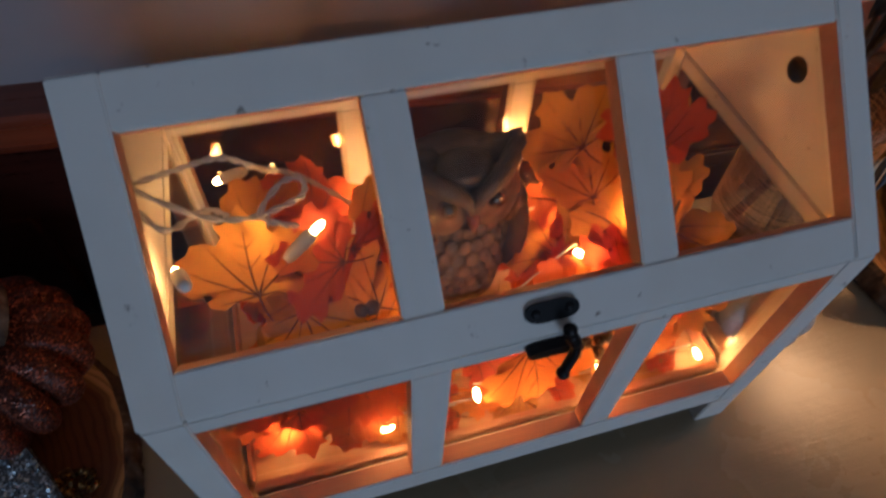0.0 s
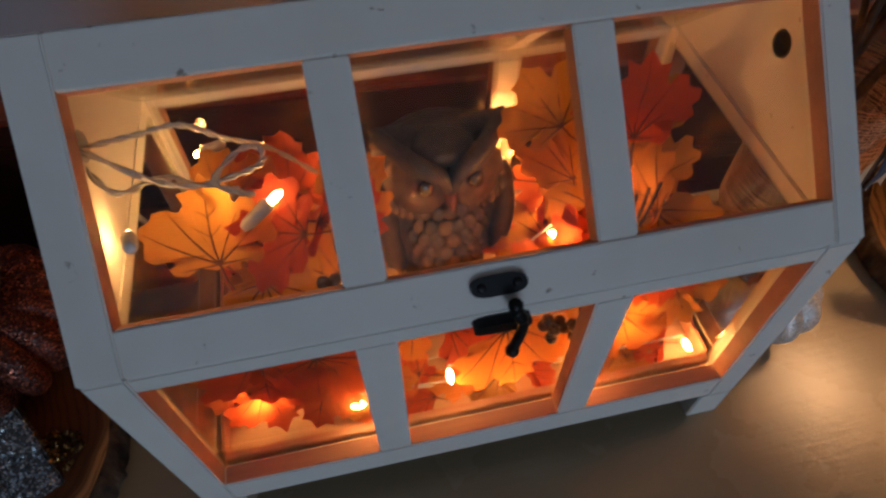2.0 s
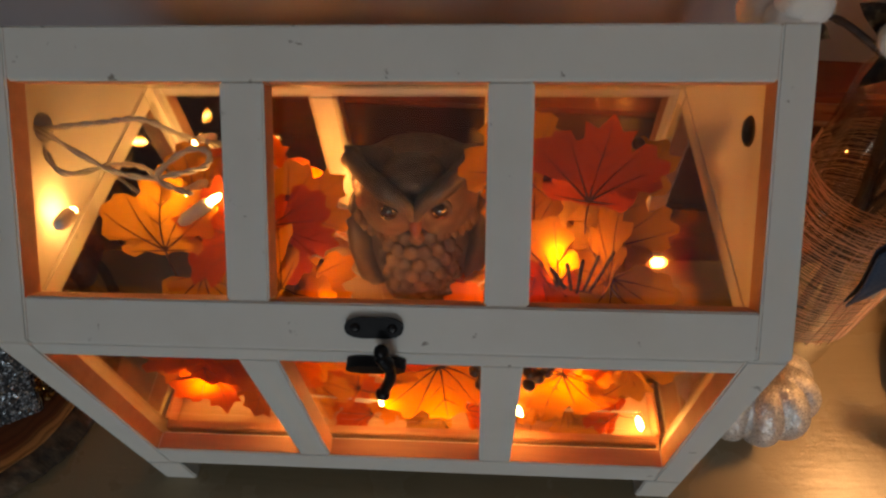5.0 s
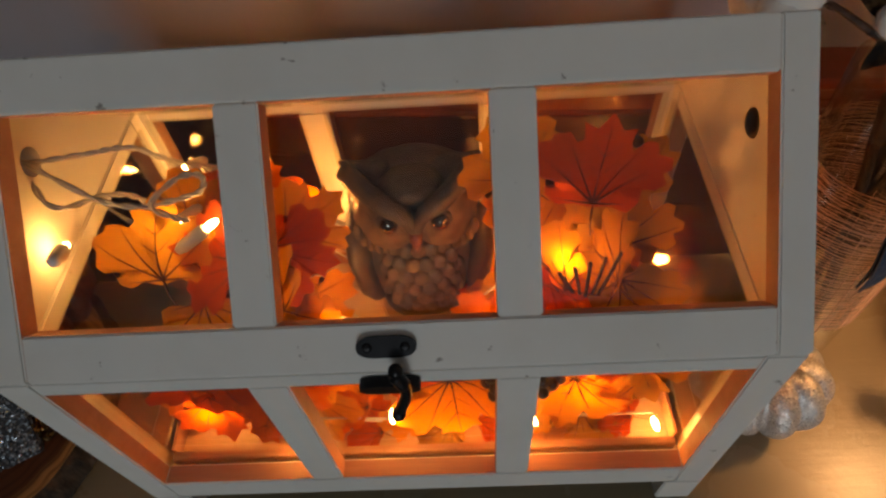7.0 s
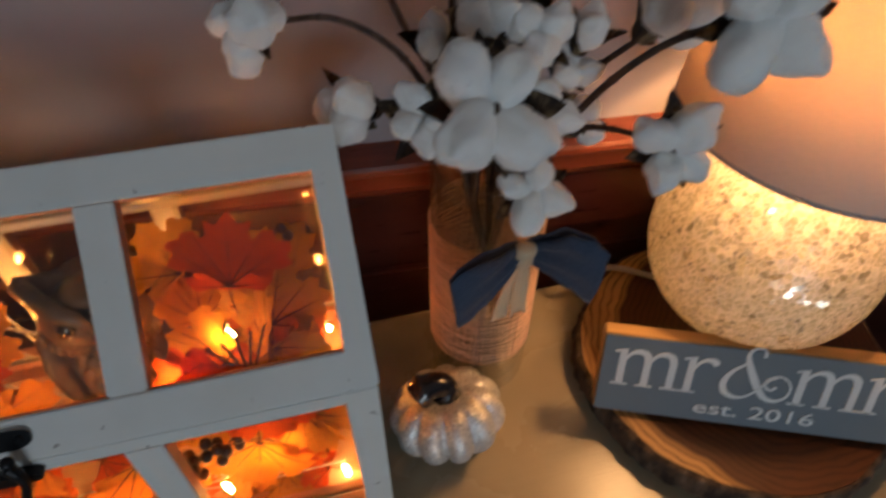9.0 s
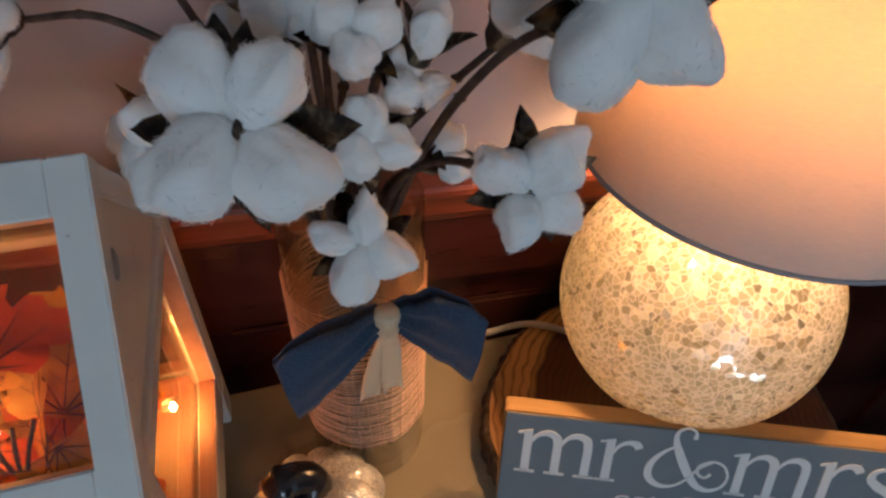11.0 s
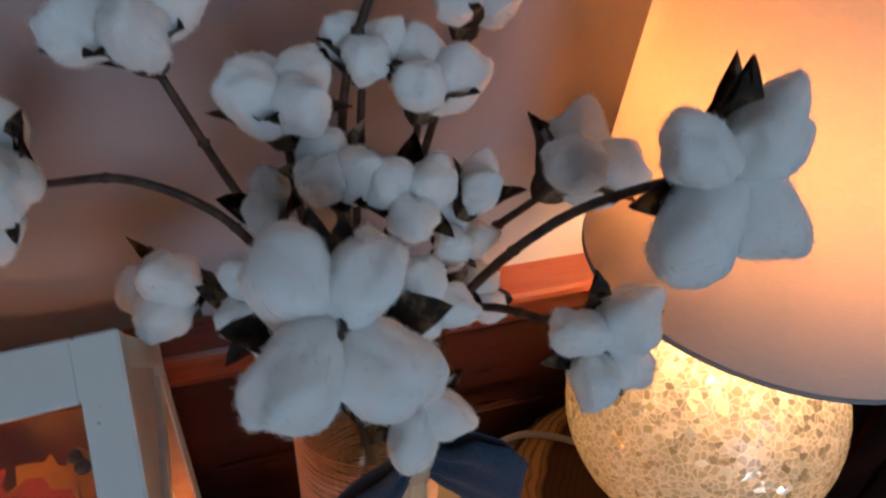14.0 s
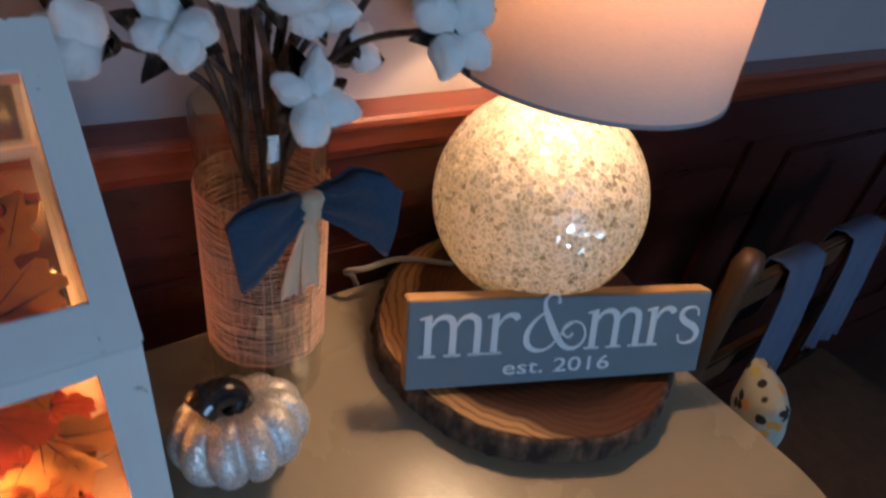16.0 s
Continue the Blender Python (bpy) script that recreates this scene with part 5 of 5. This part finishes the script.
part("light_bulb", bm, BULB_GLASS, tl, "glowing warm bulb", smooth=True)
bm = bmesh.new()
tube(bm, spline([(-0.030, 0.060, 0.005), (-0.075, 0.085, 0.008), (-0.118, 0.082, 0.012), (-0.128, 0.10, -0.002), (-0.11, 0.113, -0.03), (-0.10, 0.123, -0.10), (-0.10, 0.125, -0.5)], 8), 0.003, 8)
part("cord", bm, Mat("grey_cord", (0.35, 0.33, 0.32), 0.4).m, tl, "grey power cord", smooth=True)

# ---- the painted sign ----
SW, SHT, STH = 0.2615, 0.0764, 0.017
SIGN_M = pose(0.4858, -0.003, T + SLAB_H + 0.0066, -19.3, -0.5, -22.6)
sign = thing("wooden_sign", "slate-blue painted wooden block sign with white lettering, leaning on lamp", "sign", SIGN_M)
bm = bmesh.new()
box(bm, -SW / 2, SW / 2, 0.0, STH, 0.0, SHT, 0.0012)
part("block", bm, SIGN_WOOD, sign, "bare tan wood edges")
bm = bmesh.new()
box(bm, -SW / 2 + 0.0008, SW / 2 - 0.0008, -0.0008, 0.0006, 0.0008, SHT - 0.0008, 0.0004)
part("painted_face", bm, SIGN_FACE, sign, "slate-blue painted face")


def text(body, width, height, x, z, parent, stretch=True, bold=0.0):
    cu = bpy.data.curves.new("lettering", "FONT")
    cu.body, cu.size, cu.align_x, cu.extrude, cu.offset = body, 1.0, "CENTER", 0.01, bold
    tmp = new("lettering", cu)
    me = bpy.data.meshes.new_from_object(tmp.evaluated_get(bpy.context.evaluated_depsgraph_get()))
    bpy.data.objects.remove(tmp)
    co = np.empty(len(me.vertices) * 3)
    me.vertices.foreach_get("co", co)
    co = co.reshape(-1, 3)
    lo, hi = co.min(0), co.max(0)
    sc = (width / (hi[0] - lo[0]), height / (hi[1] - lo[1]))
    out = np.stack([x + (co[:, 0] - (lo[0] + hi[0]) / 2) * sc[0], -0.0011 - (co[:, 2] - lo[2]) / (hi[2] - lo[2]) * 0.0006, z + (co[:, 1] - lo[1]) * sc[1]], 1)
    me.vertices.foreach_set("co", out.ravel())
    me.materials.append(LETTER)
    o = new("lettering", me)
    o.parent = parent
    o["label"] = "white painted lettering"
    return o


def stroke(bm, pts, widths, k=6):
    """A flat pen stroke of changing width, as a thin raised ribbon in the x-z plane."""
    P = spline([(x, 0, z) for x, z in pts], k)
    n = len(P)
    f, bk = [], []
    for i, p in enumerate(P):
        t = i / (n - 1) * (len(widths) - 1)
        a = min(int(t), len(widths) - 2)
        w = widths[a] + (widths[a + 1] - widths[a]) * (t - a)
        d = (P[min(i + 1, n - 1)] - P[max(i - 1, 0)]).normalized()
        q = Vector((-d.z, 0, d.x)) * w / 2
        f.append((bm.verts.new(p + q), bm.verts.new(p - q)))
        bk.append((bm.verts.new(p + q + Vector((0, 0.02, 0))), bm.verts.new(p - q + Vector((0, 0.02, 0)))))
    for i in range(n - 1):
        bm.faces.new((f[i][0], f[i][1], f[i + 1][1], f[i + 1][0]))
        bm.faces.new((f[i][0], f[i + 1][0], bk[i + 1][0], bk[i][0]))
        bm.faces.new((f[i][1], bk[i][1], bk[i + 1][1], f[i + 1][1]))


def stem_serif(bm, x, top=True):
    stroke(bm, [(x, 0.0), (x, 0.5), (x, 0.97)], [0.17, 0.165, 0.165], 2)
    stroke(bm, [(x - 0.2, 0.028), (x, 0.028), (x + 0.2, 0.028)], [0.05, 0.06, 0.05], 2)
    if top:
        stroke(bm, [(x - 0.2, 0.93), (x - 0.05, 0.96), (x + 0.08, 1.0)], [0.045, 0.07, 0.05], 2)


def glyph(ch):
    """Roman letters of x-height 1; returns the mesh and its width."""
    bm = bmesh.new()
    if ch == "m":
        for x in (0.22, 0.80, 1.38):
            stem_serif(bm, x, x < 0.3) if x < 0.3 else (stroke(bm, [(x, 0.0), (x, 0.35), (x, 0.72)], [0.17, 0.165, 0.165], 2), stroke(bm, [(x - 0.2, 0.028), (x, 0.028), (x + 0.2, 0.028)], [0.05, 0.06, 0.05], 2))
            if x > 0.3:
                stroke(bm, [(x - 0.53, 0.70), (x - 0.40, 0.90), (x - 0.20, 0.97), (x - 0.04, 0.88), (x, 0.70)], [0.05, 0.08, 0.13, 0.17, 0.165])
        return bm, 1.57
    if ch == "r":
        stem_serif(bm, 0.22)
        stroke(bm, [(0.28, 0.66), (0.38, 0.86), (0.54, 0.96), (0.70, 0.93), (0.76, 0.84)], [0.05, 0.07, 0.10, 0.16, 0.15])
        return bm, 0.86
    if ch == "s":
        stroke(bm, [(0.60, 0.74), (0.55, 0.92), (0.37, 0.975), (0.17, 0.90), (0.14, 0.72), (0.30, 0.57), (0.50, 0.46), (0.63, 0.29), (0.57, 0.09), (0.36, 0.02), (0.17, 0.07), (0.10, 0.27)], [0.05, 0.05, 0.06, 0.10, 0.15, 0.18, 0.18, 0.15, 0.10, 0.06, 0.05, 0.05])
        return bm, 0.74
    stroke(bm, [(1.02, 1.20), (1.01, 1.35), (0.87, 1.43), (0.70, 1.34), (0.68, 1.14), (0.78, 0.88), (0.92, 0.60), (1.08, 0.32), (1.28, 0.10), (1.52, 0.05), (1.72, 0.18), (1.78, 0.42), (1.66, 0.66), (1.42, 0.73), (1.22, 0.60), (1.22, 0.42), (1.36, 0.34), (1.46, 0.44)], [0.09, 0.05, 0.05, 0.07, 0.11, 0.16, 0.18, 0.17, 0.13, 0.09, 0.06, 0.05, 0.05, 0.05, 0.06, 0.06, 0.05, 0.07])
    stroke(bm, [(0.72, 1.02), (0.45, 0.78), (0.30, 0.50), (0.32, 0.22), (0.52, 0.05), (0.80, 0.06), (1.04, 0.26), (1.22, 0.54), (1.44, 0.72)], [0.05, 0.09, 0.14, 0.15, 0.11, 0.06, 0.05, 0.05, 0.05], 6)
    return bm, 1.62


pen, XH = -0.1218, 0.0350
for ch in "mr&mrs":
    gm, gw = glyph(ch)
    part("letter", gm, LETTER, sign, "white painted serif letter", m=pose(pen - (0.005 if ch == "&" else 0), -0.0014, 0.0285) @ Matrix.Diagonal((XH * 0.98, XH, XH, 1)))
    pen += gw * XH * 0.98
text("est. 2016", 0.094, 0.0128, -0.004, 0.0095, sign, bold=0.004)

# ---- left of the terrarium ----
pumpkin("rust_pumpkin", "dark rust-red glitter pumpkin on a log slab", (-0.336, 0.146, T + SLAB_H), 0.072, 0.080, 16, RUST_GLITTER, BARK, 200, 0)
gf = thing("glitter_plaque", "silver glitter plaque with dark centre beside the pumpkin", "plaque", pose(-0.338, 0.006, T + SLAB_H + 0.001, -62, 0, 28))
bm = bmesh.new()
FW, FH, FB = 0.13, 0.10, 0.028
for x0, x1, z0, z1 in ((-FW / 2, -FW / 2 + FB, 0, FH), (FW / 2 - FB, FW / 2, 0, FH), (-FW / 2 + FB, FW / 2 - FB, 0, FB), (-FW / 2 + FB, FW / 2 - FB, FH - FB, FH), (-FW / 2 + FB, FW / 2 - FB, FH / 2 - 0.007, FH / 2 + 0.007)):
    box(bm, x0, x1, 0, 0.014, z0, z1, 0.0015)
part("frame", bm, FRAME_GLITTER, gf, "silver glitter border")
bm = bmesh.new()
box(bm, -FW / 2 + FB + 0.0003, FW / 2 - FB - 0.0003, 0.0145, 0.0165, FB * 0.6, FH - FB * 0.6)
part("picture", bm, Mat("dark_picture", (0.03, 0.02, 0.025), 0.3).m, gf, "dark glossy picture")
bm = bmesh.new()
for k in range(60):
    a, q = rng.uniform(0, 6.28), rng.uniform(0, 1) ** 0.5
    blob(bm, (0.022 * q * math.cos(a), 0.016 * q * math.sin(a), 0.003 + 0.004 * rng.random()), (0.0032, 0.0028, 0.0026), 0, 1)
tagged(link_mesh("glitter_berries", bm, GOLD_GLITTER, m=pose(-0.292, 0.058, T + SLAB_H)), "small heap of gold glitter beads on the log slab", "beads", kind="stuff")

# ---- the chair beyond the table ----
chair = thing("wooden_chair", "brown wooden ladder-back chair beside the table", "chair", pose(0, 0, 0))
post = None
CX0, CX1, CY = 0.835, 1.26, 0.035
for x in (CX0, CX1):
    bm = bmesh.new()
    lathe(bm, [(0, 0), (0.014, 0), (0.016, 0.4), (0.016, 0.74), (0.019, 0.765), (0.013, 0.785), (0, 0.79)], 16)
    part("back_post", bm, BACK_CHAIR, chair, m=pose(x, CY, 0), smooth=True)
for z in (0.56, 0.71):
    bm = bmesh.new()
    box(bm, CX0 + 0.012, CX1 - 0.012, CY - 0.008, CY + 0.008, z - 0.022, z + 0.022, 0.004)
    part("slat", bm, BACK_CHAIR, chair)
for x in (CX0, CX1):
    bm = bmesh.new()
    lathe(bm, [(0, 0), (0.014, 0), (0.017, 0.42), (0, 0.425)], 16)
    part("front_leg", bm, BACK_CHAIR, chair, m=pose(x, CY - 0.38, 0), smooth=True)
bm = bmesh.new()
box(bm, CX0 - 0.02, CX1 + 0.02, CY - 0.41, CY - 0.018, 0.425, 0.45, 0.008)
part("seat", bm, BACK_CHAIR, chair)


def drape(x0, x1, label, drop):
    bm = bmesh.new()
    rows = []
    n = 12
    prof = [(CY + 0.022, 0.735 - drop * 0.6), (CY + 0.022, 0.70), (CY + 0.016, 0.738), (CY, 0.742), (CY - 0.016, 0.738), (CY - 0.024, 0.70), (CY - 0.032, 0.735 - drop * 0.5), (CY - 0.040, 0.735 - drop)]
    for i in range(n + 1):
        x = x0 + (x1 - x0) * i / n
        rows.append([bm.verts.new((x + 0.02 * (0.74 - z) * math.sin(i), y + (0.008 * math.sin(i * 1.4) * (0.74 - z) / drop if y < CY else 0), z)) for y, z in prof])
    for a, b in zip(rows, rows[1:]):
        for j in range(len(prof) - 1):
            bm.faces.new((a[j], a[j + 1], b[j + 1], b[j]))
    ob = tagged(link_mesh("draped_cloth", bm, CLOTH, smooth=True), label, "cloth")
    md = ob.modifiers.new("cloth", "SOLIDIFY")
    md.thickness = 0.002


drape(0.93, 1.02, "pale blue-grey cloth draped over the chair back", 0.22)
drape(1.10, 1.20, "pale blue-grey cloth hanging over the chair back", 0.20)

# patterned cushion standing on the chair seat
CUSH = Mat("floral_print", rough=0.9)
_v = CUSH.coords()
_vo = CUSH.node("TexVoronoi")
_vo.inputs["Scale"].default_value = 26
CUSH.link(_v, _vo.inputs["Vector"])
_sp = CUSH.node("SeparateColor")
CUSH.link(_vo.outputs["Color"], _sp.inputs[0])
_pet = CUSH.ramp(_sp.outputs[0], [(0.0, (0.02, 0.018, 0.015)), (0.45, (0.60, 0.28, 0.05)), (0.7, (0.02, 0.018, 0.015)), (0.85, (0.45, 0.38, 0.08))], "CONSTANT")
CUSH.colour(CUSH.mix(CUSH.ramp(_vo.outputs["Distance"], [(0.34, (1, 1, 1)), (0.42, (0, 0, 0))]), (0.40, 0.39, 0.32), _pet))
bm = bmesh.new()
g = bmesh.ops.create_cube(bm, size=2.0)["verts"]
bmesh.ops.subdivide_edges(bm, edges=bm.edges[:], cuts=9, use_grid_fill=True)
for v in bm.verts:
    x, y, z = v.co
    edge = max(abs(x), abs(z))
    v.co = Vector((x * 0.085 * (1 - 0.06 * z * z), y * 0.05 * math.sqrt(max(0.0, 1 - 0.93 * edge ** 3)) * (1 - 0.3 * min(abs(x), abs(z))), z * 0.115 * (1 - 0.06 * x * x)))
tagged(link_mesh("cushion", bm, CUSH.m, m=pose(0.775, -0.075, 0.655, -10, 0, 50) @ Matrix.Diagonal((0.46, 0.5, 0.46, 1)), smooth=True), "white cushion with dark and orange flower print", "cushion")
